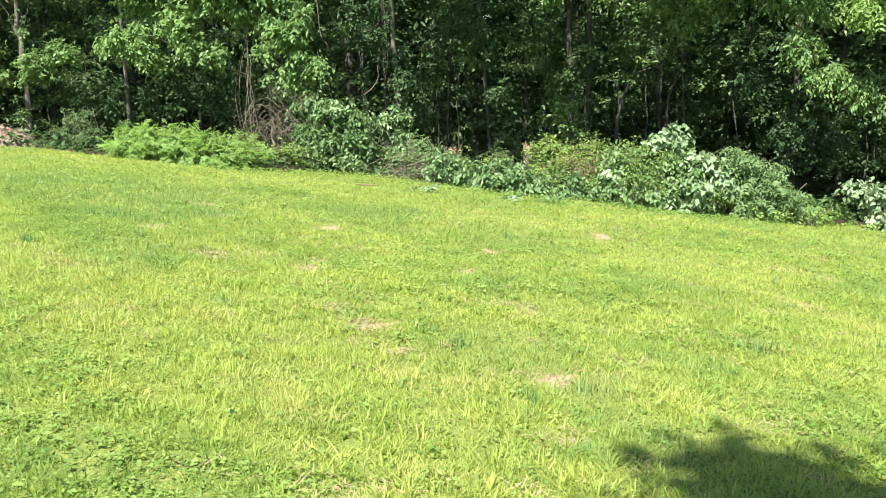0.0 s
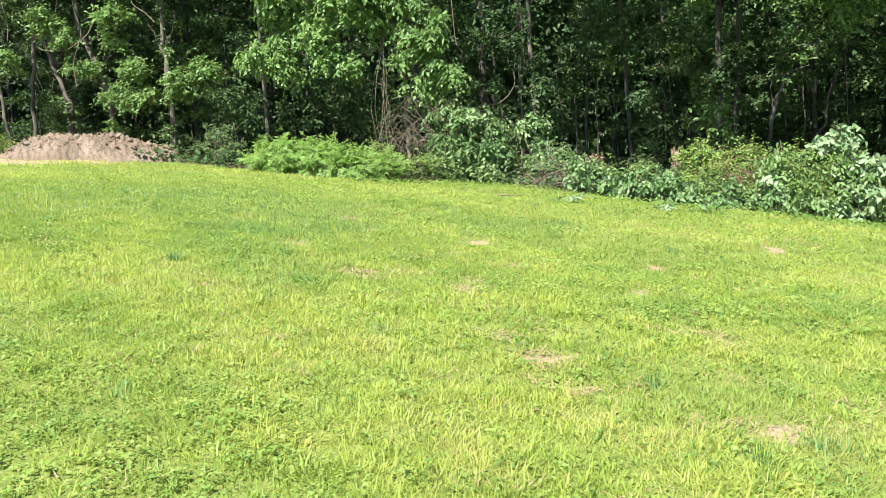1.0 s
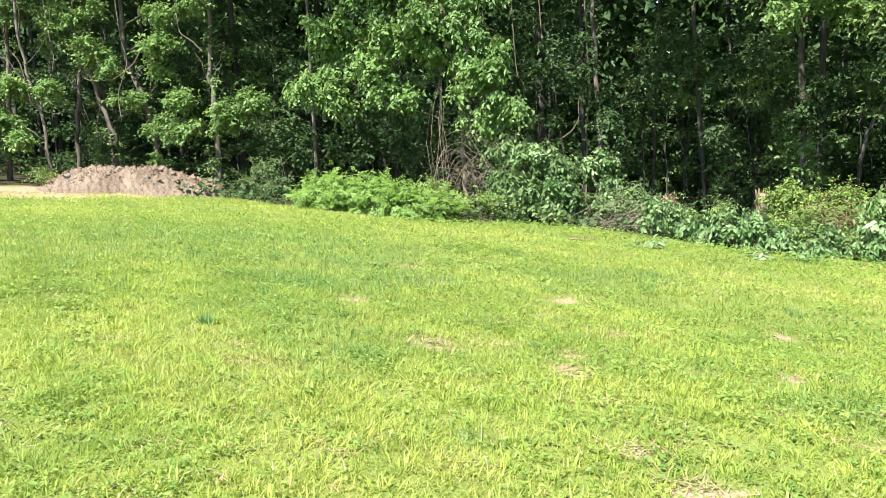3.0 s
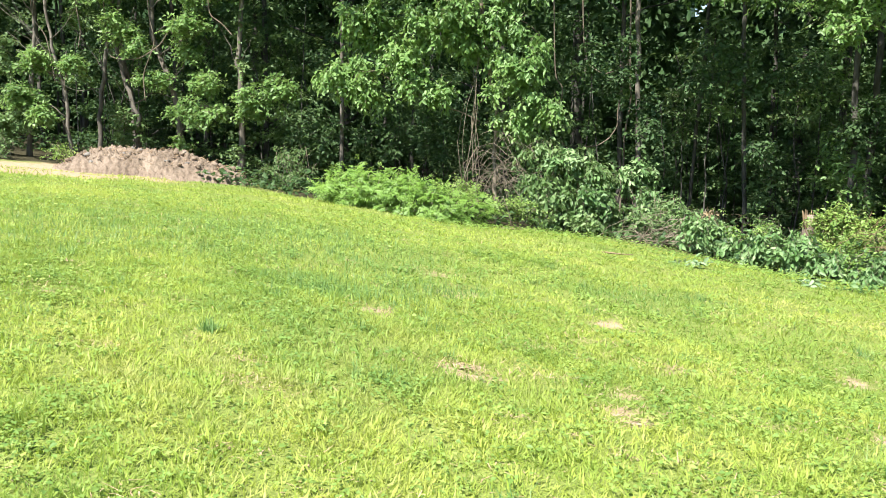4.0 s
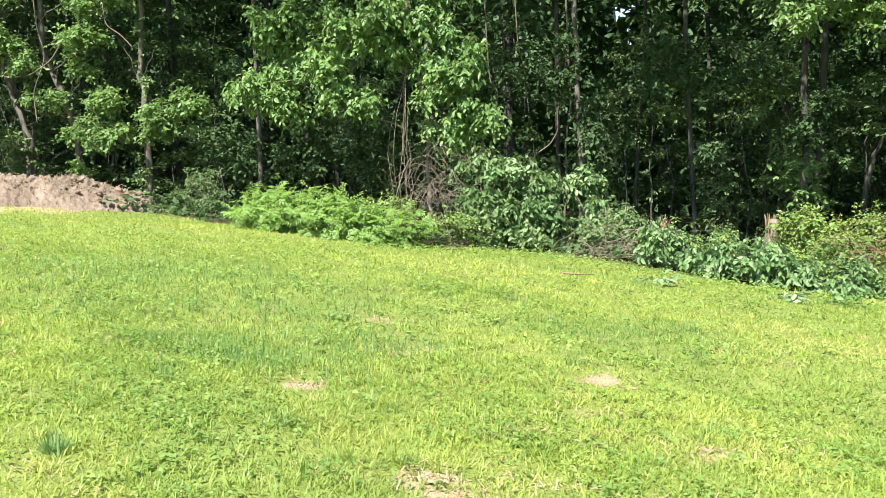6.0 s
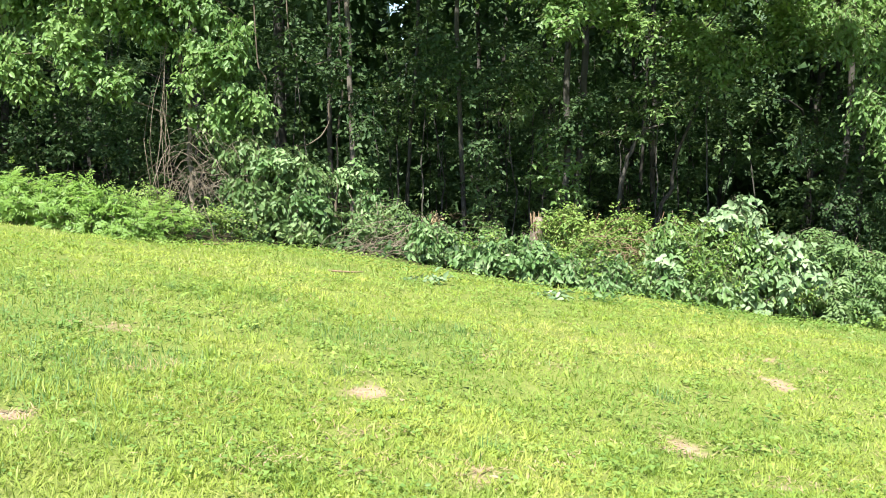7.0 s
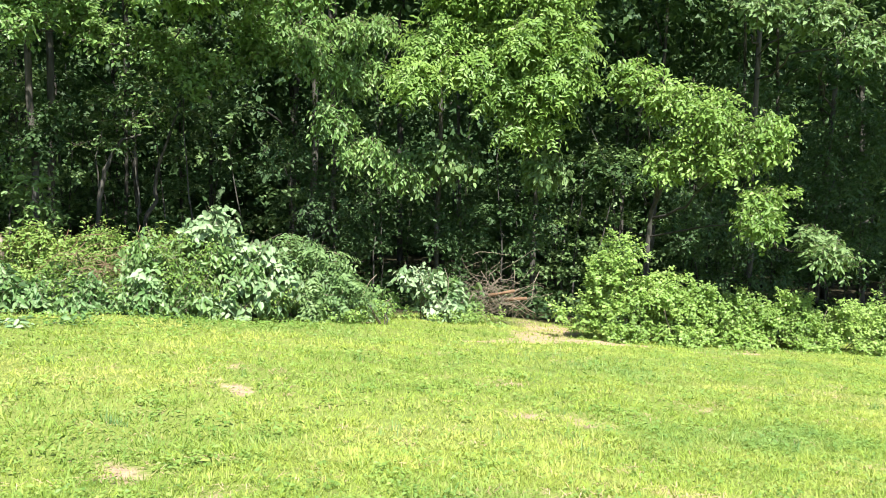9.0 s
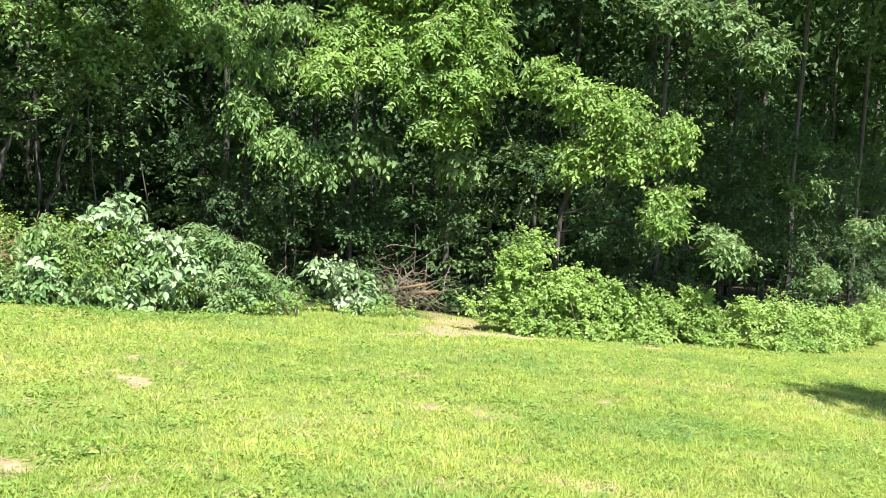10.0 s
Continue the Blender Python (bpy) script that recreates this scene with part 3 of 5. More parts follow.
    # dry straw round the bare patches and here and there
    sx, sy, sr = [np.concatenate([[q[k] for q in SPOTS], extra]) for k, extra in enumerate((rng.uniform(-9, 9, 420), rng.uniform(3.0, 14, 420), rng.uniform(0.05, 0.2, 420)))]
    k = np.concatenate([np.repeat(np.arange(len(SPOTS)), 70), np.repeat(np.arange(len(SPOTS), len(sx)), 22)])
    n = len(k)
    X, Y = sx[k] + rng.normal(size=n) * sr[k] * 0.8, sy[k] + rng.normal(size=n) * sr[k] * 0.5
    a = rng.uniform(0, 2 * math.pi, n)
    P = np.stack([X, Y, ground_z(X, Y) + rng.uniform(0.002, 0.035, n)], 1)
    D = np.stack([np.cos(a), np.sin(a), rng.normal(size=n) * 0.25], 1) * rng.uniform(0.02, 0.065, n)[:, None]
    S = np.stack([-np.sin(a), np.cos(a), np.zeros(n)], 1) * 0.003
    V = np.stack([P - S, P + S, P + D + S * 0.4, P + D - S * 0.4], 1).reshape(-1, 3)
    tagged(part_of("dry_straw", V, [np.arange(4 * n).reshape(-1, 4)], M_STRAW), "dry brownish straw round bare spots in the grass", "straw", kind="stuff")
    # low broad-leaved weeds between the blades: leaves on short stalks round each plant's heart
    bits, tones = [], []
    for x0, x1, y0, y1, q, size in ((-4.6, 3.8, 2.4, 5.6, 5600, 1.0), (-7.0, 6.0, 5.6, 10.0, 9000, 1.12), (-12.5, 12.5, 10.0, 15.5, 5200, 1.5)):
        tx, ty = rng.uniform(x0, x1, q) + 0.3 * rng.normal(size=q), rng.uniform(y0, y1, q) + 0.3 * rng.normal(size=q)
        ok = (rng.random(q) < 0.16 + 1.5 * (1 - lush(tx, ty)) * patchy(tx, ty, 3.7, 2.5)) & (bare_at(tx, ty) < 0.35) & (ty < wood_edge(tx))
        tx, ty = tx[ok], ty[ok]
        big, t0 = rng.uniform(0.6, 1.35, len(tx)), rng.random(len(tx))
        k = np.repeat(np.arange(len(tx)), 10)
        n = len(k)
        a, reach = rng.uniform(0, 2 * math.pi, n), rng.random(n) ** 0.7
        X, Y = tx[k] + np.cos(a) * reach * 0.055 * big[k] * size, ty[k] + np.sin(a) * reach * 0.055 * big[k] * size
        P = np.stack([X, Y, ground_z(X, Y) + (0.018 + 0.045 * (1 - reach) * rng.random(n)) * big[k] * size], 1)
        D = np.stack([np.cos(a), np.sin(a), rng.uniform(-0.35, 0.35, n)], 1)
        N = np.array([0, 0, 1.0]) + 0.28 * rng.normal(size=(n, 3))
        L = rng.uniform(0.015, 0.029, n) * big[k] * size
        bits.append(leaves(P, D, N, L, L * 0.66))
        tones.append(0.7 * t0[k] + 0.3 * rng.random(n))
    ob = toned(part_of("weeds", *join(bits), M_WEED), np.concatenate(tones), 4)
    tagged(ob, "low broad-leaved green weeds among the grass", "weeds", kind="stuff")


build_grass()


# ---- woods: the trees behind the edge ----
def woods_variant(k):
    rng = np.random.default_rng(100 + k)
    h = 13 + 3 * rng.random()
    r = 0.045 + 0.075 * rng.random() ** 2
    lean = rng.normal(size=2) * 0.5
    trunk = [(0, 0, 0, r), (lean[0] * 0.3, lean[1] * 0.3, h * 0.35, r * 0.85), (lean[0], lean[1], h * 0.85, r * 0.4)]
    high = [(rng.normal() * 1.0, rng.normal() * 1.0, h * f, 3.0, 3.0, 1.7, 36 if f < 0.7 else 30) for f in (0.5, 0.64, 0.78, 0.92)]
    low = [(rng.normal() * 1.4, rng.normal() * 1.4, 0.8 + 6.0 * rng.random(), 0.85, 0.85, 0.16, 17) for _ in range(9)]
    limbs = [((lean[0] * 0.3, lean[1] * 0.3, b[2] - 0.9), (b[0], b[1], b[2]), r * 0.4) for b in high[:3] + low[:3]]
    t = tree("woods_tree", "slender woodland tree with leaves darkened for the wood's shade", 0, 0, 100 + k, trunk,
             [("crown", high[:2], M_SHADE_LEAF, dict(size=0.9, per=9, leaf=0.24, slim=0.6, twigs=False)),
              # Oversized leaves, out of sight up here, close the canopy against sun.
              ("upper_crown", high[2:], M_SHADE_LEAF, dict(size=1.0, per=8, leaf=0.60, slim=0.62, twigs=False)),
              ("low_foliage", low, M_SHADE_LEAF, dict(size=0.5, per=9, leaf=0.15, droop=0.12, slim=0.62, twigs=False))],
             bark=M_BARK_DARK, limbs=limbs, group="trees of the wood")
    return t


def sapling_variant(k):
    rng = np.random.default_rng(200 + k)
    h = 3.2 + 2.2 * rng.random()
    tiers = [(rng.normal() * 0.4, rng.normal() * 0.4, h * f, 0.75, 0.75, 0.14, 16) for f in (0.12, 0.3, 0.48, 0.66, 0.84, 1.0)]
    return tree("sapling", "young understorey tree with tiers of green leaves in the wood", 0, 0, 200 + k,
                [(0, 0, 0, 0.020), (rng.normal() * 0.16, 0.0, h * 0.35, 0.017), (rng.normal() * 0.22, 0.1, h * 0.7, 0.012), (rng.normal() * 0.3, 0.1, h, 0.007)],
                [("crown", tiers, M_VINE if k >= 2 else M_SHADE_LEAF, dict(size=0.45, per=9, leaf=0.125, droop=0.15, slim=0.6, twigs=False))], bark=M_BARK_DARK, group="saplings of the wood")


def inner_edge(x):
    return float(np.interp(x, [-40, -24, -19, -14, -8, -2, 3, 5, 8, 10.5, 13, 18, 40], [22, 22.5, 25.5, 26, 26, 27, 26, 25, 24.5, 23.0, 21.5, 19.5, 18]))


def build_woods():
    rng = np.random.default_rng(11)
    vs = [woods_variant(k) for k in range(6)]
    ss = [sapling_variant(k) for k in range(4)]
    spots = []
    for gx in np.arange(-38, 42, 3.8):
        for gy in np.arange(15, 40, 3.8):
            x, y = gx + rng.uniform(-1.2, 1.2), gy + rng.uniform(-1.2, 1.2)
            if y > inner_edge(x) and not (abs(x + 3.15 + 0.055 * (y - 30)) < 0.8 and y > 28):
                spots.append((x, y))
    for n, (x, y) in enumerate(spots):
        m = pose(x, y, gz(x, y), 0, 0, rng.uniform(0, 360))
        if n < len(vs):
            vs[n].matrix_basis = m
        else:
            copy_thing(vs[n % len(vs)], m)
    spots = [(rng.uniform(-24, 22), 0, 10 * rng.random() ** 1.6) for _ in range(135)]
    for n, (x, _, d) in enumerate(spots):
        y = inner_edge(x) - 0.8 + d
        m = pose(x, y, gz(x, y), 0, 0, rng.uniform(0, 360))
        if n < len(ss):
            ss[n].matrix_basis = m
        else:
            copy_thing(ss[n % len(ss)], m)
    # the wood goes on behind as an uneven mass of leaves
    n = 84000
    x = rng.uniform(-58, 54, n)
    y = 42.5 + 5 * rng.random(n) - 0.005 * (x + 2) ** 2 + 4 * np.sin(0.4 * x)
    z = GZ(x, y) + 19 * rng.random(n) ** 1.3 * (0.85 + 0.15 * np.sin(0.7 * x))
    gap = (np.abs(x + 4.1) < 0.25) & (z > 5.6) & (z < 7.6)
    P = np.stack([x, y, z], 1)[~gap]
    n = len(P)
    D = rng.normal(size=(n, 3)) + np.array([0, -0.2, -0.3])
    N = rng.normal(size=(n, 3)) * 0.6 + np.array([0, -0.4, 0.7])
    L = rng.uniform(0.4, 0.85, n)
    tagged(part_of("far_woods", *leaves(P, D, N, L, L * 0.6), M_SHADE_LEAF), "mass of leaves deep in the wood, darkened for shade", "woods", kind="stuff")


build_woods()


def build_backdrop():
    """Bumpy dark sheet far behind the trees, added to close gaps to the sky."""
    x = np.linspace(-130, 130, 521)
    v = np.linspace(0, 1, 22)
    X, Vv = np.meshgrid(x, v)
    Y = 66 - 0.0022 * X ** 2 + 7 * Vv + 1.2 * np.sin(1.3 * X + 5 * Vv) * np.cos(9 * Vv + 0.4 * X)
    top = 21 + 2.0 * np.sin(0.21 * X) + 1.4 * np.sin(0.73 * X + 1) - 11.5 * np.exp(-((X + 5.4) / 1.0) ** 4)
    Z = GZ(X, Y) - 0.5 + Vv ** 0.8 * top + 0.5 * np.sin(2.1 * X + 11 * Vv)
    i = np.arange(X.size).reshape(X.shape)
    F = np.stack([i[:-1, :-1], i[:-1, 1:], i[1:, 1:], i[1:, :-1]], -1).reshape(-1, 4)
    tagged(part_of("backdrop", np.stack([X, Y, Z], -1).reshape(-1, 3), [F], M_SHADE_LEAF), "dark leaf-coloured sheet added behind the trees to close sky gaps", "woods", kind="structure")


build_backdrop()


def build_undergrowth():
    """Low plants on the wood's floor, coloured dark for its shade."""
    rng = np.random.default_rng(21)
    n = 24000
    x = rng.uniform(-24, 20, n)
    y = wood_edge(x) + 0.9 + 13 * rng.random(n) ** 1.3
    keep = (patchy(x, y, 1.7, 3.0) + 0.35 * rng.random(n) > 0.45) & (x > -13.6) | (y > 23.5)
    x, y = x[keep], y[keep]
    n = len(x)
    h = 0.05 + 0.75 * rng.random(n) ** 1.5 * patchy(x, y, 2.1, 1.0)
    P = np.stack([x, y, GZ(x, y) + h], 1)
    D = rng.normal(size=(n, 3)) * np.array([1, 1, 0.4])
    N = np.array([0, 0, 1.0]) + 0.5 * rng.normal(size=(n, 3))
    L = rng.uniform(0.08, 0.2, n)
    tagged(part_of("undergrowth", *leaves(P, D, N, L, L * 0.6), M_SHADE_LEAF), "low leafy undergrowth on the shaded wood floor", "undergrowth", kind="stuff")


build_undergrowth()

HI = dict(size=0.8, per=13, leaf=0.165, slim=0.66, twigs=False)
MID = dict(size=0.45, per=11, leaf=0.11, droop=0.25, slim=0.62)
SUNNY = dict(size=0.42, per=13, leaf=0.105, droop=0.25, slim=0.62)


# Unseen upper crowns; a negative back moves them forward to shade the wood.
def shading_crown(x, y, r=2.4, lo=6.5, hi=13.5, n=78, back=2.3):
    return [(x + 0.5 * math.sin(3 * k), y + back + 0.5 * math.cos(5 * k), lo + (hi - lo) * k / 3, r, r, 1.7, n) for k in range(4)]


def clumps(masses, seed, r=0.3, n=16, flat=0.75):
    """Breaks large rounded masses (x, y, z, rx, ry, rz, number) into many small uneven clumps with gaps between them."""
    rng = np.random.default_rng(seed)
    out = []
    for x, y, z, rx, ry, rz, k in masses:
        for _ in range(k):
            u = unit(rng.normal(size=3)) * rng.random() ** 0.45
            q = r * rng.uniform(0.6, 1.35)
            out.append((x + u[0] * rx, y + u[1] * ry, z + u[2] * rz, q, q * 0.9, q * flat, max(4, int(n * rng.uniform(0.5, 1.4)))))
    return out


# ---- trees along the edge ----
def left_trees():
    # trunk beside the soil heap, with ivy on its foot and bright side branches
    x, y = -13.76, 22.5
    tree("edge_tree", "grey-barked tree with ivy on its foot beside the soil heap", x, y, 1,
         [(-0.04, 0, 0, 0.105), (0.03, 0, 0.8, 0.085), (0.07, 0, 1.5, 0.078), (0.03, 0, 2.75, 0.068), (0.04, 0, 3.85, 0.06), (0.1, 0.1, 5.2, 0.055), (0.1, 0.4, 9, 0.04)],
         [("side_foliage", clumps([(-12.7, 22.0, 2.15, 0.62, 0.4, 0.22, 8), (-12.25, 21.9, 2.35, 0.3, 0.3, 0.12, 4), (-13.25, 22.1, 1.9, 0.3, 0.3, 0.25, 4), (-14.3, 22.2, 1.8, 0.5, 0.4, 0.15, 5)], 5, 0.24), M_BRIGHT, SUNNY),
          ("ivy", [(-13.75, 22.38, 0.55, 0.2, 0.2, 0.5, 36), (-13.66, 22.4, 1.7, 0.12, 0.12, 0.35, 9), (-13.62, 22.38, 2.9, 0.2, 0.15, 0.22, 12), (-13.7, 22.38, 3.9, 0.2, 0.15, 0.5, 13)], M_VINE, dict(size=0.22, per=8, leaf=0.085, slim=0.8)),
          ("crown", shading_crown(x, y, lo=7.2, back=-0.6), M_SHADE_LEAF, HI)],
         limbs=[((0.05, 0, 1.9), (1.2, -0.5, 2.3), 0.018), ((0.05, 0, 1.6), (-1.1, -0.3, 1.95), 0.016), ((0.02, 0, 2.8), (-0.6, -0.3, 4.1), 0.014), ((0.03, 0, 3.0), (0.5, -0.2, 3.6), 0.012)])
    # slender trees behind the soil heap: trunk line from the foot up, then the leaf masses that it carries (heights over the world's zero)
    spec = [(-18.05, 21.3, [(0, 0.0, 0.055), (-0.1, 1.85, 0.045), (-0.48, 3.0, 0.04), (-0.62, 4.25, 0.035), (-0.7, 8, 0.025)],
             [(-18.8, 21.0, 3.1, 0.6, 0.4, 0.3, 9), (-17.9, 21.2, 3.0, 0.35, 0.3, 0.2, 5), (-18.5, 21.0, 1.75, 0.4, 0.3, 0.2, 6), (-19.2, 21.0, 2.3, 0.6, 0.4, 0.3, 9)], M_BRIGHT),
            (-20.3, 22.2, [(0, 0.0, 0.07), (0.2, 2.0, 0.06), (0.5, 4.5, 0.05), (0.5, 8, 0.03)],
             [(-19.5, 21.6, 5.2, 0.7, 0.4, 0.4, 12), (-19.6, 21.4, 2.0, 0.7, 0.4, 0.35, 12), (-20.1, 21.4, 1.5, 0.6, 0.4, 0.35, 10), (-20.8, 21.6, 3.4, 0.8, 0.4, 0.5, 12), (-20.9, 21.4, 1.0, 0.6, 0.4, 0.4, 9)], M_VINE),
            (-17.3, 23.0, [(0, 0.0, 0.075), (0.05, 1.4, 0.07), (-0.34, 2.3, 0.06), (-0.7, 3.9, 0.055), (-0.8, 8, 0.035)],
             [(-17.6, 22.0, 5.1, 0.95, 0.4, 0.4, 15), (-17.1, 22.0, 4.0, 0.5, 0.4, 0.35, 9), (-16.5, 22.1, 3.5, 0.32, 0.3, 0.2, 5), (-16.1, 22.2, 2.6, 0.35, 0.3, 0.25, 6)], M_BRIGHT),
            (-17.55, 23.2, [(0, 0.0, 0.06), (-0.03, 1.8, 0.055), (-0.2, 2.6, 0.05), (-0.4, 3.7, 0.045), (-0.5, 8, 0.03)],
             [(-18.4, 22.4, 4.3, 0.6, 0.4, 0.35, 7), (-17.3, 22.6, 1.5, 0.3, 0.3, 0.35, 4)], M_VINE),
            (-15.85, 22.9, [(0, 0.0, 0.09), (-0.02, 1.45, 0.082), (-0.15, 2.2, 0.075), (-0.5, 2.95, 0.07), (-0.8, 3.7, 0.065), (-0.95, 8, 0.04)],
             [(-14.8, 22.1, 4.75, 0.65, 0.4, 0.3, 11), (-14.8, 22.0, 4.0, 0.5, 0.4, 0.25, 8), (-15.0, 22.1, 3.35, 0.32, 0.3, 0.2, 5), (-14.6, 22.1, 2.5, 0.65, 0.4, 0.3, 12), (-15.1, 22.2, 1.9, 0.5, 0.4, 0.2, 7), (-14.0, 22.2, 4.8, 0.45, 0.4, 0.3, 7), (-15.6, 22.6, 0.9, 0.25, 0.3, 0.3, 3)], M_BRIGHT),
            (-19.1, 23.6, [(0, 0.0, 0.07), (0.05, 1.2, 0.065), (0.3, 2.7, 0.055), (0.6, 4.2, 0.05), (0.8, 8, 0.03)], [(-18.4, 22.8, 5.4, 0.7, 0.4, 0.3, 7)], M_VINE)]
    for k, (x, y, line, masses, leaf) in enumerate(spec):
        rng = np.random.default_rng(30 + k)
        g = gz(x, y)
        masses = [(m[0], m[1], m[2] - g, *m[3:]) for m in masses]

        def on_trunk(z):
            return float(np.interp(z, [q[1] for q in line], [q[0] for q in line]))
        arms = []
        for m in masses:
            z = max(0.6, m[2] - rng.uniform(0.2, 0.9))
            arms.append(((on_trunk(z), 0, z), (m[0] - x + rng.normal() * 0.2, m[1] - y, m[2] + rng.normal() * 0.15), 0.016))
        for _ in range(6):
            z = rng.uniform(1.6, 4.2)
            arms.append(((on_trunk(z), 0, z), (on_trunk(z) + rng.normal() * 0.8, -0.5 + rng.normal() * 0.3, z + rng.uniform(0.2, 1.4)), 0.012))
        tree("edge_tree", "slender leaning tree with light green leaves behind the soil heap", x, y, 30 + k,
             [(dx, 0.4 * (z > 6), z, r) for dx, z, r in line],
             [("side_foliage", clumps(masses, 130 + k, 0.22, 11), leaf, SUNNY), ("crown", shading_crown(x, y, r=2.6, lo=7.4, n=70, back=-0.4), M_SHADE_LEAF, HI)],
             limbs=arms, group="slender trees behind the soil heap")
    # the tree hung with vines
    x, y = -7.3, 21.0
    g = gz(x, y)
    masses = [(-9.7, 20.2, 2.6, 0.6, 0.4, 0.28, 11), (-9.1, 20.3, 2.3, 0.35, 0.35, 0.33, 6), (-8.4, 20.3, 3.1, 0.8, 0.4, 0.5, 16), (-9.1, 20.3, 3.8, 0.8, 0.5, 0.5, 15), (-7.7, 20.3, 3.8, 0.9, 0.5, 0.55, 17),
              (-8.2, 20.3, 2.4, 0.32, 0.3, 0.26, 5), (-7.6, 20.4, 2.2, 0.2, 0.3, 0.3, 4), (-8.2, 20.4, 4.6, 1.5, 0.6, 0.5, 22)]
    paler = [(-7.1, 20.6, 3.3, 0.4, 0.4, 0.4, 8), (-6.2, 20.6, 2.5, 0.42, 0.4, 0.55, 13), (-5.5, 20.7, 2.0, 0.4, 0.35, 0.25, 6), (-6.4, 20.6, 3.6, 0.65, 0.4, 0.5, 13), (-5.8, 20.6, 3.0, 0.4, 0.4, 0.4, 9),
             (-6.2, 20.7, 1.6, 0.42, 0.3, 0.22, 6), (-6.0, 20.8, 4.5, 0.8, 0.5, 0.5, 12)]
    masses, paler = [[(m[0], m[1], m[2] - g, *m[3:]) for m in q] for q in (masses, paler)]
    tree("vine_hung_tree", "tree overgrown with hanging vines and glossy green leaves", x, y, 2,
         [(0.5, 0.9, 0, 0.05), (0.42, 0.9, 1.2, 0.045), (0.5, 0.8, 2.2, 0.042), (0.3, 0.5, 3.6, 0.045), (0, 0.3, 8, 0.04)],
         [("vine_foliage", clumps(masses, 140, 0.24, 14), M_BRIGHT, dict(size=0.4, per=13, leaf=0.105, droop=0.45, slim=0.6, shape="broad")),
          ("paler_foliage", clumps(paler, 178, 0.22, 14), M_BRIGHT, dict(size=0.38, per=13, leaf=0.102, droop=0.6, slim=0.56, shape="broad", toward=0.5)), ("crown", shading_crown(x, y, lo=9.0, back=0.8), M_SHADE_LEAF, HI)],
         limbs=[((0.3, 0.2, 2.0), (-2.0, -1.0, 3.0), 0.018), ((0.3, 0.2, 2.4), (1.4, -0.2, 3.1), 0.016), ((0.3, 0.2, 3.4), (-1.2, -0.8, 4.2), 0.02)]
               + [((0.30 + 0.10 * q, -0.4, 0.2), (0.42 - 0.05 * q, -0.35, 3.3), 0.008) for q in (-1.4, -0.6, -0.2, 0.1, 0.5, 1.0, 1.8)], bark=M_TWIG)
    # the dark thicket between it and the soil heap
    x, y = -11.0, 22.6
    tree("thicket_tree", "dense thicket tree with leaves darkened for shade at the wood's edge", x, y, 3, [(0, 0, 0, 0.06), (0.1, 0, 4, 0.04), (0, 0, 9, 0.03)],
         [("side_foliage", clumps([(-11.3, 22.9, 1.3, 1.0, 0.5, 0.8, 15), (-9.8, 23.2, 1.6, 1.1, 0.5, 1.0, 16), (-12.3, 23.0, 1.6, 0.7, 0.5, 0.9, 9), (-11.0, 23.2, 3.2, 1.4, 0.6, 0.8, 15), (-8.6, 23.2, 1.8, 1.0, 0.5, 1.0, 15)], 141, 0.32, 9), M_SHADE_LEAF, MID),
          # Unseen crown set ahead of its trunk to shade this thicket.
          ("crown", shading_crown(x + 0.3, y, lo=7.0, n=120, back=-3.0), M_SHADE_LEAF, HI)])


left_trees()


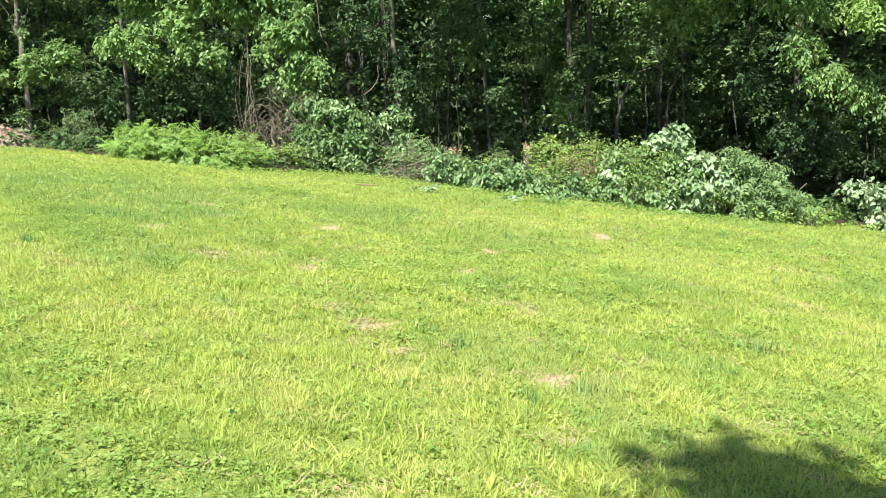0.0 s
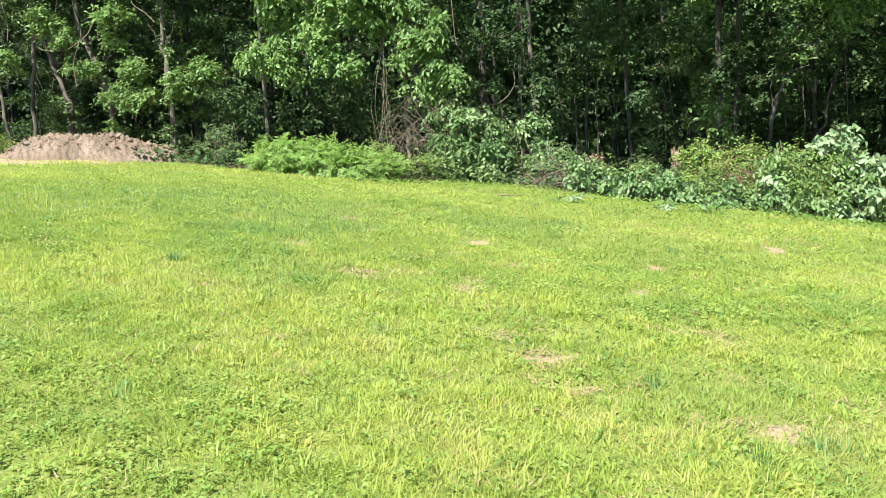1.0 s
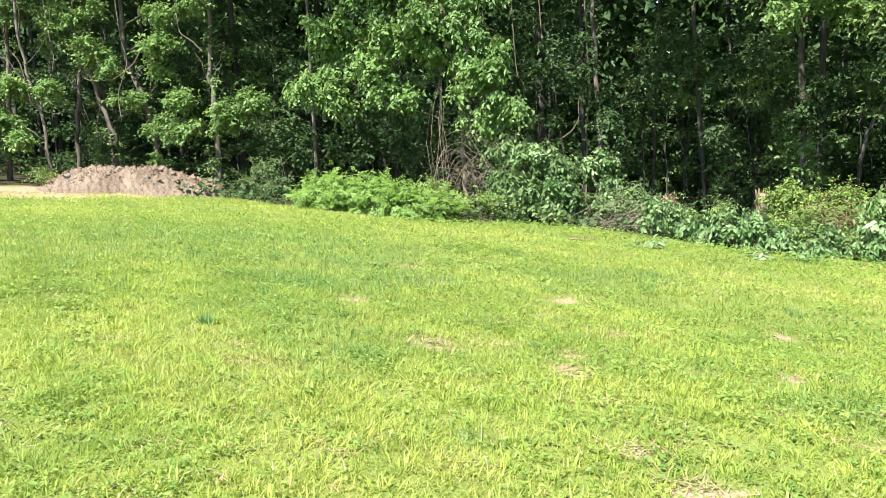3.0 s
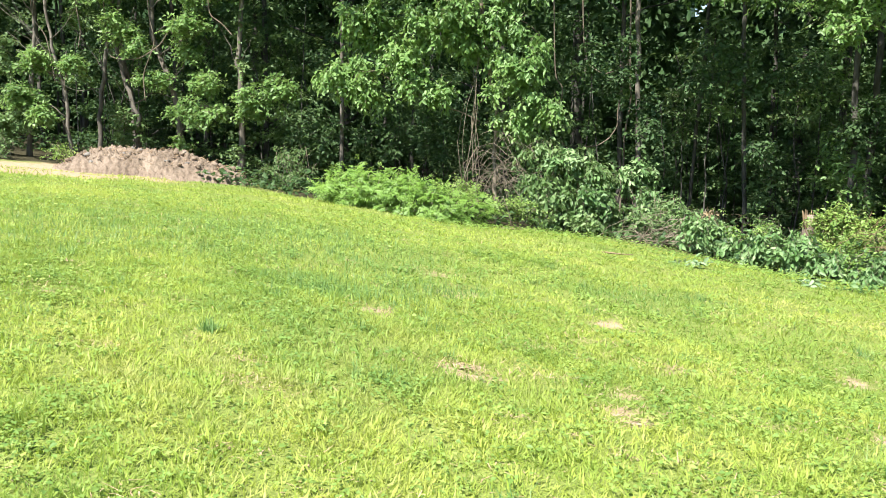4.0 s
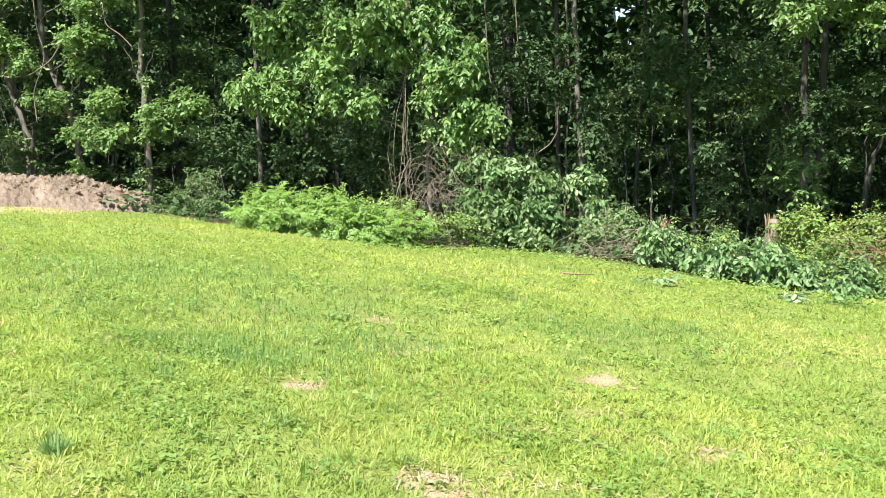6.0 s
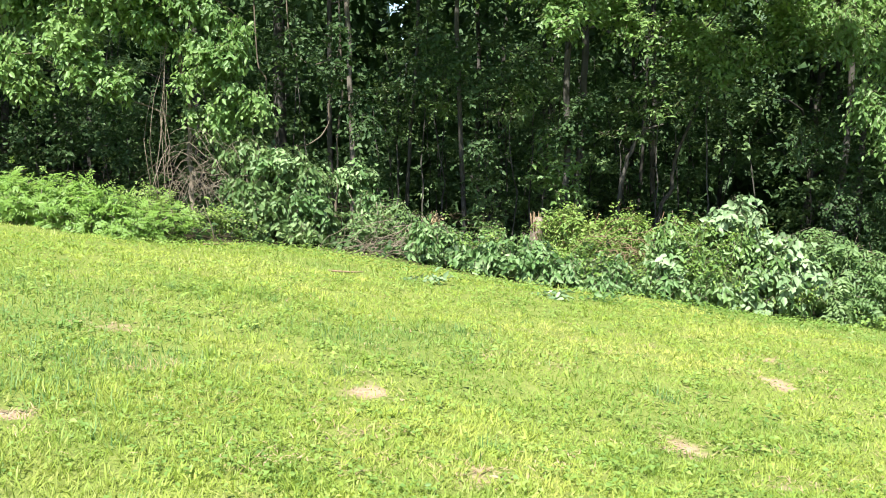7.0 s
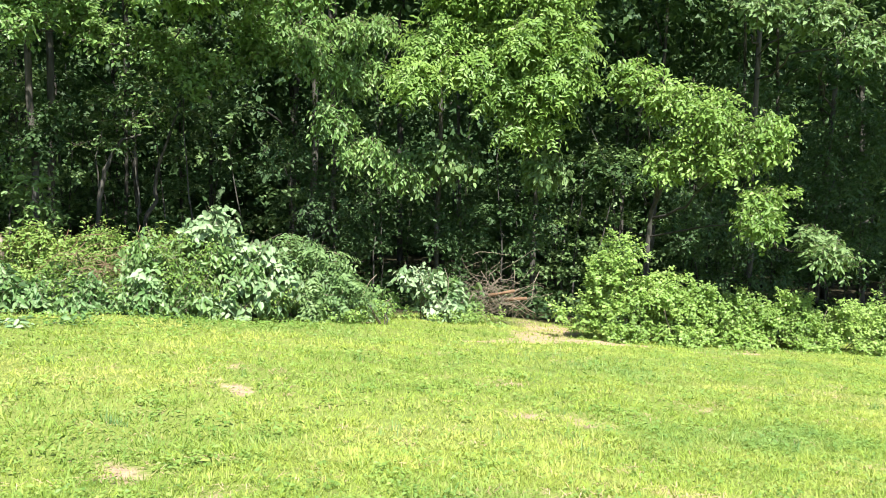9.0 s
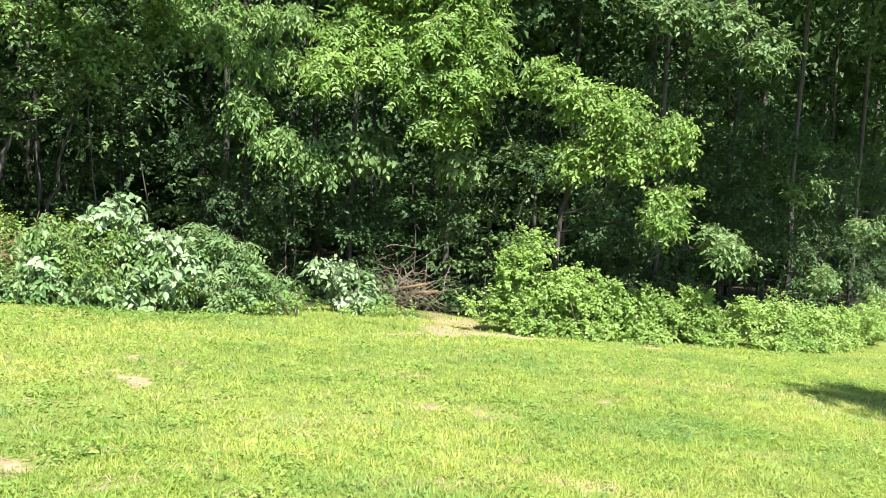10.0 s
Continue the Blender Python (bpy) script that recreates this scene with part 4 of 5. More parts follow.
def middle_trees():
    for k, (x, y, r, dx, col, back) in enumerate([(-3.9, 23.4, 0.062, -0.05, M_BARK, -2.6), (-1.5, 24.1, 0.055, -0.25, M_BARK_DARK, -2.6), (0.85, 31.8, 0.085, 0.12, M_BARK_DARK, -1.0), (1.25, 32.3, 0.075, 0.06, M_BARK_DARK, 0.5),
                                                  (1.0, 25.1, 0.09, 0.15, M_BARK_DARK, -2.6), (-6.64, 30.0, 0.18, 0.0, M_BARK_DARK, -2.6), (-2.95, 25.5, 0.048, 0.35, M_BARK_DARK, -2.6)]):
        tree("edge_tree", "tall straight bare-stemmed tree in the shade of the wood", x, y, 50 + k,
             [(0, 0, 0, r), (dx * 0.4, 0, 2.0, r * 0.95), (dx, 0, 4.8, r * 0.85), (dx * 1.5, 0.3, 11, r * 0.5)],
             [("crown", shading_crown(x, y, lo=7.3, r=2.3, n=80, back=back), M_SHADE_LEAF, HI)], bark=col, group="bare-stemmed trees")
    # two crooked stems, with the dark bark standing for their shade
    for k, (x, y, pts) in enumerate([(1.8, 24.0, [(0, 0, 0, 0.055), (0.0, 0, 1.7, 0.05), (0.1, 0, 2.35, 0.045), (0.3, -0.05, 2.85, 0.04), (0.5, -0.1, 3.1, 0.03), (0.86, -0.2, 3.2, 0.016)]),
                                     (2.95, 25.2, [(0, 0, 0, 0.06), (0.02, 0, 1.5, 0.05), (0.28, 0, 2.0, 0.045), (0.3, 0, 2.6, 0.04), (0.9, 0.1, 4.2, 0.025)])]):
        tree("crooked_sapling", "crooked grey sapling stem leaning in the shade", x, y, 60 + k, pts,
             [("side_foliage", [(x + 0.9, y, 3.6, 0.6, 0.5, 0.3, 8)], M_SHADE_LEAF, MID)], bark=M_BARK_DARK, group="crooked saplings")
    # young trees among the trunks, leaves coloured lighter in place of sun
    for k, (x, y, h, s) in enumerate([(0.75, 24.6, 1.5, 0.5), (-3.1, 24.9, 3.0, 0.4), (-2.1, 24.4, 3.6, 0.45), (-0.5, 24.2, 3.6, 0.6), (-0.1, 24.6, 4.1, 0.6), (-1.1, 24.0, 1.2, 0.5), (0.2, 24.0, 2.3, 0.4),
                                                 (2.0, 24.3, 3.5, 0.5), (2.6, 23.8, 4.0, 0.5), (-2.5, 25.0, 4.7, 0.6), (0.55, 23.0, 1.6, 0.35), (3.3, 23.0, 4.2, 0.5)]):
        tree("bright_sapling", "young tree with lighter leaf tiers standing for sun between dark trunks", x, y, 70 + k, [(0, 0, 0, 0.02), (0.12 * math.sin(7 * k), 0, h * 0.4, 0.017), (0.15 * math.cos(5 * k), 0, h * 0.8, 0.013), (0.1, 0, h + 0.5, 0.008)],
             [("side_foliage", [(x, y - 0.2, h + 0.45 * q, s, s * 0.7, 0.12, 15) for q in (-1, 0, 1)], (M_BRIGHT, M_VINE)[k % 2], dict(size=0.4, per=9, leaf=0.13, droop=0.25, slim=0.46))], bark=M_BARK_DARK, group="sunlit saplings")
    # boughs that hang in from above: light leaves where sunlit, a darker leaf where shaded
    x, y = 0.6, 23.8
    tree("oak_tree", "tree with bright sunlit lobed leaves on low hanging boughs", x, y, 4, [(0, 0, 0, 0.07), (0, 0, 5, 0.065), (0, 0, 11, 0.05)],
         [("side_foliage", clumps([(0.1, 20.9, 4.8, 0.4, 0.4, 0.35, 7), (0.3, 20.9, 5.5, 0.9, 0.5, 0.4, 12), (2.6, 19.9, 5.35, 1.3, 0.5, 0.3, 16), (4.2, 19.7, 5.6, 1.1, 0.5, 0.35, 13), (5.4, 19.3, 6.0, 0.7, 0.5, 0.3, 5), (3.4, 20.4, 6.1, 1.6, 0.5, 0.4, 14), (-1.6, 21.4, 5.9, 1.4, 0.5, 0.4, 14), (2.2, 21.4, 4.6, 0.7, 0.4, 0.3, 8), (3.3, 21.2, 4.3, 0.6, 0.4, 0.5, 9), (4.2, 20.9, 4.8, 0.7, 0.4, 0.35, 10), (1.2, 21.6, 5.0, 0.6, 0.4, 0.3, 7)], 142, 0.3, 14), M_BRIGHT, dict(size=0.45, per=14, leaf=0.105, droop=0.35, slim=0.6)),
          ("shade_toned_foliage", clumps([(2.5, 21.8, 4.2, 0.8, 0.5, 0.5, 9), (3.6, 21.8, 4.7, 0.8, 0.5, 0.5, 9), (-0.6, 23.0, 4.1, 0.7, 0.5, 0.3, 6), (-4.5, 21.9, 4.3, 0.9, 0.4, 0.8, 12), (-3.6, 22.4, 3.2, 0.5, 0.3, 0.4, 5), (-2.0, 22.6, 4.0, 1.0, 0.4, 0.8, 12), (-1.2, 22.9, 2.4, 0.6, 0.3, 0.4, 5), (0.8, 23.4, 3.2, 0.8, 0.4, 0.8, 9)], 176, 0.28, 10), M_SHADE_LEAF, MID),
          ("crown", shading_crown(x + 1.2, y, r=2.9, lo=8.6, n=130, back=-1.6), M_SHADE_LEAF, HI)], bark=M_BARK_DARK, limbs=[((0, 0, 4.6), (-0.4, -2.8, 5.0), 0.025), ((0, 0, 5.0), (2.4, -3.8, 5.4), 0.03)])


middle_trees()


def right_trees():
    # drooping foliage
    x, y = 5.7, 22.3
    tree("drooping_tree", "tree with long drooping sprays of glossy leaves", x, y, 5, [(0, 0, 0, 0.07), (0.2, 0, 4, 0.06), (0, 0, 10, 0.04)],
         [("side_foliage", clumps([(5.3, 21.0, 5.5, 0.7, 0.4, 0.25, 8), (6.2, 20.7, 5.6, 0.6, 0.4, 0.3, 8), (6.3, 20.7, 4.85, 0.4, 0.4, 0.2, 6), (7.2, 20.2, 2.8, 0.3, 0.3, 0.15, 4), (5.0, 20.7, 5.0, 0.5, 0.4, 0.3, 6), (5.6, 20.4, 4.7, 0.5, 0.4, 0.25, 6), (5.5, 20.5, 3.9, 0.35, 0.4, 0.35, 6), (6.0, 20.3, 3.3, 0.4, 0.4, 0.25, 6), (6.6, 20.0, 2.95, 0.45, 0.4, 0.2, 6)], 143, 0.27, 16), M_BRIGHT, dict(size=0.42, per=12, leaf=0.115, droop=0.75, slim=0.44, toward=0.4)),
          # Low leaves take the darker tone because they sit in shade.
          ("low_foliage", clumps([(5.5, 21.3, 2.2, 0.7, 0.4, 0.9, 18), (4.8, 21.3, 3.2, 0.5, 0.4, 0.5, 8), (6.5, 21.4, 1.6, 0.6, 0.4, 0.8, 9)], 144, 0.3, 8), M_SHADE_LEAF, dict(size=0.4, per=10, leaf=0.09, droop=0.4, slim=0.55)),
          ("crown", shading_crown(x - 0.6, y, r=2.9, lo=8.9, n=130, back=-0.5), M_SHADE_LEAF, HI)], bark=M_BARK_DARK)
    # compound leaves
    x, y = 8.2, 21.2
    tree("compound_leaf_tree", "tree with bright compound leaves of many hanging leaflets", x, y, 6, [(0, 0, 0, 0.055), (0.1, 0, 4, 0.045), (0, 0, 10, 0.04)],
         [("side_foliage", clumps([(6.9, 19.4, 4.9, 0.5, 0.4, 0.2, 8), (7.6, 19.0, 5.2, 0.7, 0.4, 0.4, 14), (8.3, 18.7, 4.7, 0.6, 0.4, 0.35, 12), (8.8, 18.3, 4.8, 0.45, 0.4, 0.6, 13), (9.0, 18.1, 5.7, 0.6, 0.4, 0.4, 10), (7.4, 19.2, 6.6, 0.7, 0.4, 0.35, 11), (8.2, 18.7, 6.7, 0.7, 0.4, 0.4, 13), (9.0, 18.2, 6.6, 0.6, 0.4, 0.4, 12), (7.1, 19.4, 5.8, 0.5, 0.4, 0.3, 9), (7.85, 19.0, 5.85, 0.6, 0.4, 0.3, 11), (8.55, 18.5, 5.6, 0.6, 0.4, 0.4, 14), (9.1, 18.1, 5.1, 0.4, 0.4, 0.4, 9), (8.6, 18.5, 4.1, 0.4, 0.3, 0.25, 6)], 145, 0.27, 7), M_SUNLIT_GREEN, dict(size=0.4, per=5, leaf=0.12, droop=0.4, slim=0.46, pairs=4)),
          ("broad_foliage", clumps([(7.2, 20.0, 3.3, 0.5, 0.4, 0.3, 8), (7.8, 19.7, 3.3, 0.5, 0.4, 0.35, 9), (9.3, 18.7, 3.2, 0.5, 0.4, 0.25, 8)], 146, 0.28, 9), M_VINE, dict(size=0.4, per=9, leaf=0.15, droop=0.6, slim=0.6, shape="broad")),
          # Shade behind the heaps is put into this darker leaf colour.
          ("low_foliage", clumps([(8.1, 20.4, 2.2, 0.9, 0.4, 0.5, 10), (9.6, 19.4, 2.0, 0.6, 0.4, 0.7, 8), (8.0, 20.6, 1.2, 1.0, 0.4, 0.6, 8)], 147, 0.3, 9), M_SHADE_LEAF, dict(size=0.4, per=10, leaf=0.095, droop=0.4, slim=0.55)),
          ("crown", shading_crown(x, y, r=2.9, lo=11.0, n=130, back=-0.7), M_SHADE_LEAF, HI)], bark=M_BARK_DARK)
    # the sunlit leaning crown
    x, y = 11.6, 18.4
    tree("bright_tree", "small tree with a sunlit yellow-green leaning crown", x, y, 8, [(0, 0, 0, 0.06), (-0.1, -0.3, 2.5, 0.05), (-0.7, -1.6, 4.2, 0.03)],
         [("side_foliage", clumps([(9.7, 16.9, 5.05, 0.35, 0.35, 0.22, 8), (10.2, 16.4, 4.7, 0.5, 0.35, 0.28, 11), (10.8, 15.9, 4.35, 0.6, 0.4, 0.35, 16), (11.35, 15.3, 4.0, 0.45, 0.35, 0.38, 13), (10.3, 16.3, 3.7, 0.4, 0.35, 0.3, 9), (11.35, 15.2, 2.75, 0.42, 0.35, 0.45, 13), (10.85, 15.8, 3.65, 0.6, 0.35, 0.28, 11)], 148, 0.28, 17), M_SUNLIT_GREEN, dict(size=0.4, per=13, leaf=0.092, droop=0.35, slim=0.54, shape="broad", stir=0.5)),
          ("crown", shading_crown(x + 1.2, y + 2, r=2.8, lo=8.0, n=130, back=-0.8), M_SHADE_LEAF, HI)], limbs=[((-0.1, -0.3, 2.4), (-0.3, -2.8, 3.6), 0.03), ((-0.2, -0.5, 2.8), (-1.7, -1.6, 4.6), 0.03), ((-0.1, -0.2, 2.0), (-0.3, -2.9, 2.6), 0.02)], bark=M_BARK_DARK)
    # trees further along, their low leaves darkened for shade
    for k, (x, y, masses) in enumerate([(14.8, 18.4, [(12.6, 14.6, 2.35, 0.5, 0.4, 0.15, 5), (13.3, 15.6, 2.5, 0.5, 0.4, 0.15, 4), (12.6, 14.35, 6.1, 0.35, 0.3, 0.2, 10), (12.2, 14.9, 6.6, 0.5, 0.4, 0.22, 12), (11.6, 15.7, 6.8, 0.5, 0.4, 0.22, 11)]),
                                        (19.0, 17.6, [(16.6, 15.9, 3.9, 0.5, 0.4, 0.25, 4), (17.6, 15.8, 2.0, 0.6, 0.4, 0.3, 5)]),
                                        (23.5, 18.4, [(20.6, 16.4, 3.4, 0.6, 0.4, 0.3, 4), (21.6, 16.6, 1.5, 0.7, 0.5, 0.4, 5)]), (28.5, 19.6, [(25.5, 17.4, 2.6, 1.2, 0.5, 1.0, 9)])]):
        rng = np.random.default_rng(90 + k)
        arms = [((0, 0, m[2] - 0.3), (m[0] - x, m[1] - y, m[2]), 0.024) for m in masses]
        arms += [((0, 0, rng.uniform(1.5, 4)), (rng.uniform(-2.6, 0.5), -1.2 - rng.random(), rng.uniform(2, 5)), 0.014) for _ in range(6)]
        tree("dark_tree", "leafy tree darkened for shade, with long level branches at the wood's edge", x, y, 90 + k, [(0, 0, 0, 0.075), (0.1, 0, 2, 0.065), (-0.05, 0, 4, 0.06), (0, 0, 10, 0.05)],
             [("side_foliage", clumps(masses, 150 + k, 0.27, 13), M_VINE, dict(size=0.42, per=11, leaf=0.12, droop=0.4, slim=0.5)),
              ("low_foliage", clumps([(x - 1.2, y - 0.2, 2.6, 1.6, 0.5, 1.6, 20), (x + 0.6, y, 1.4, 1.4, 0.5, 1.2, 16), (x + 1.6, y, 3.4, 1.6, 0.5, 1.6, 20), (x - 0.4, y + 0.4, 5.2, 2.2, 0.6, 1.1, 24)], 155 + k, 0.34, 12), M_SHADE_LEAF, dict(size=0.4, per=10, leaf=0.1, droop=0.4, slim=0.5)),
              # Unseen crowns added well ahead of the trunk to keep sun off.
              ("crown", shading_crown(x, y, r=2.9, lo=9.2, n=150, back=-2.4 - 2.6 * (k == 0))[:1], M_SHADE_LEAF, HI),
              ("upper_crown", shading_crown(x, y, r=2.9, lo=9.6, n=90, back=-2.4 - 2.6 * (k == 0))[1:], M_SHADE_LEAF, dict(HI, leaf=0.40))], limbs=arms, bark=M_BARK_DARK, group="dark trees at the edge")


right_trees()


def meadow_trees():
    # trees behind the camera, whose shade reaches into the meadow
    for k, (x, y, zc, r, bough) in enumerate([(0.14, -4.52, 7.6, 2.6, (-0.8, 2.1, 8.4)), (7.7, 2.3, 8.0, 2.45, (0.5, 0.3, 9.4))]):
        tree("meadow_tree", "tall leafy tree standing in the mown meadow", x, y, 80 + k, [(0, 0, 0, 0.18), (0.1, 0, 4, 0.15), (0, 0, 9.0, 0.06)],
             [("crown", clumps([(x, y, zc, r, r, 1.2, 95), (x + bough[0], y + bough[1], bough[2], 0.3, 0.3, 0.25, 5)], 190 + k, 0.5, 14), M_SHADE_LEAF, dict(size=0.55, per=9, leaf=0.19, slim=0.65, shell=0.15, twigs=False))],
             limbs=[((0, 0, 5.0), (1.2, 0.6, 7.4), 0.06), ((0, 0, 5.6), (-1.2, -0.5, 7.8), 0.05), ((0, 0, 6.2), bough, 0.04)], group="trees in the meadow")


meadow_trees()


def hanging_vines():
    lines = [[(-5.17, 23.23, 3.29), (-5.03, 23.26, 2.91), (-4.73, 23.31, 2.71), (-4.44, 23.35, 2.80), (-4.26, 23.38, 3.03)],
             [(-4.39, 23.36, 1.87), (-4.37, 23.36, 1.56), (-4.54, 23.34, 1.28), (-4.81, 23.30, 1.10), (-5.05, 23.27, 1.08)],
             [(-4.07, 23.20, 2.08), (-4.15, 23.19, 1.64), (-4.20, 23.18, 1.15), (-4.18, 23.19, 0.84), (-4.25, 23.18, -0.6)],
             [(-6.44, 21.41, 3.85), (-6.05, 21.51, 3.68), (-5.83, 21.57, 3.47), (-5.70, 21.60, 3.23), (-5.84, 21.56, 2.92)],
             [(-5.68, 22.62, 2.61), (-5.52, 22.66, 2.42), (-5.53, 22.66, 2.18), (-5.60, 22.65, 1.90)]]
    lines += [[(-17.27, 21.9, 3.22), (-16.33, 21.9, 3.15), (-15.63, 21.9, 3.51), (-15.25, 21.9, 4.02)], [(-15.96, 21.9, 4.22), (-15.78, 21.9, 3.59), (-16.2, 21.9, 2.8), (-16.15, 21.9, 2.11)],
              [(-19.67, 21.9, 4.31), (-19.24, 21.9, 3.85), (-19.12, 21.9, 3.34), (-19.0, 21.9, 2.6)], [(-18.23, 21.9, 4.69), (-18.09, 21.9, 3.91), (-18.2, 21.9, 3.49)], [(-14.19, 21.9, 4.2), (-13.82, 21.9, 3.97), (-13.54, 21.9, 3.68)]]
    for k, pts in enumerate(lines):
        # each vine hangs on from a bough above
        head = [(pts[0][0] - 0.15, pts[0][1], 7.6), (pts[0][0] - 0.05, pts[0][1], pts[0][2] + 1.0)] if k != 1 else [(-4.15, 23.4, 3.2), (-4.3, 23.38, 2.4)]
        p = np.array(head + pts)
        f = np.linspace(0, len(p) - 1, 5 * len(p))
        path = np.stack([np.interp(f, range(len(p)), p[:, c]) for c in range(3)], 1)
        for _ in range(2):
            path[1:-1] = (path[:-2] + 2 * path[1:-1] + path[2:]) / 4
        ob = part_of("hanging_vine", *tube(path, np.full(len(path), 0.022 if k == 2 else 0.014), 6), M_VINEWOOD, smooth=True)
        tagged(ob, "pale woody vine hanging between the trunks", "vine", "hanging vines")


M_VINEWOOD = bark_material("vine_wood", (0.070, 0.056, 0.040), (0.140, 0.115, 0.085), (0.240, 0.200, 0.150), 10.0)
hanging_vines()


# ---- brush along the edge ----
def bush(name, label, x, y, seed, blobs, mat, kw, extra=(), stems=8, reach=0.7, category="bush", group="", stem_mat=None):
    """A bush or heap: leafy twigs on a few stems. extra: further (part, blobs, material, keywords)."""
    rng = np.random.default_rng(seed)
    r = root(name, x, y, gz(x, y), label, category, group)
    for pname, bl, m, k in ((("foliage", blobs, mat, kw),) + tuple(extra)):
        lv, tw = sprays([(bx - x, by - y, bz + gz(bx, by) - gz(x, y), *q) for bx, by, bz, *q in bl], rng, **k)
        # nothing below the soil
        lv[0][:, 2] = np.maximum(lv[0][:, 2], GZ(lv[0][:, 0] + x, lv[0][:, 1] + y) - gz(x, y) + 0.01)
        tagged(part_of(pname, *lv, m, r), kind="stuff")
        tagged(part_of("twig_mass", *tw, stem_mat or M_TWIG, r), kind="stuff")
    for _ in range(stems):
        b = blobs[rng.integers(len(blobs))]
        bx, by = b[0] - x + rng.normal() * b[3] * 0.4, b[1] - y + rng.normal() * b[4] * 0.4
        g = gz(b[0], b[1]) - gz(x, y)
        p = bent((bx * 0.8, by * 0.8 + 0.1, g - 0.05), (bx + rng.normal() * 0.2, by, g + b[2] + b[5] * reach), rng, 0.06, 6)
        part_of("stem", *tube(p, np.linspace(0.013, 0.005, 6), 5), stem_mat or M_TWIG, r, smooth=True)
    return r


def tangle(name, label, x, y, z, w, d, h, n, seed, mat, thick=0.012, category="brush", arch=0.15):
    """A heap of bare crossed, arching sticks."""
    rng = np.random.default_rng(seed)
    r = root(name, x, y, gz(x, y), label, category)
    for k in range(n):
        c = np.array([rng.normal() * w * 0.35, rng.normal() * d * 0.4, abs(rng.normal()) * h * 0.4 + z])
        a = rng.uniform(0, 2 * math.pi)
        v = np.array([math.cos(a), math.sin(a) * 0.6, rng.normal() * 0.5]) * rng.uniform(0.2, 0.5) * w
        p = bent(c - v, c + v, rng, 0.10, 7, -arch * rng.uniform(0.2, 1.5))
        p[:, 2] = np.maximum(p[:, 2], GZ(p[:, 0] + x, p[:, 1] + y) - gz(x, y) + 0.02)
        t = thick * rng.uniform(0.4, 1.2)
        part_of("stick", *tube(p, np.linspace(t, t * 0.4, 7), 4), mat, r)
    return r


BR = dict(size=0.36, per=10, leaf=0.11, slim=0.58, shape="broad", droop=0.5, toward=0.25, stir=0.6)
BK = dict(size=0.20, per=11, leaf=0.055, slim=0.85, droop=0.05, shell=0.45, upface=0.9, toward=0.35)
FINE = dict(size=0.32, per=10, leaf=0.062, slim=0.55, droop=0.2)


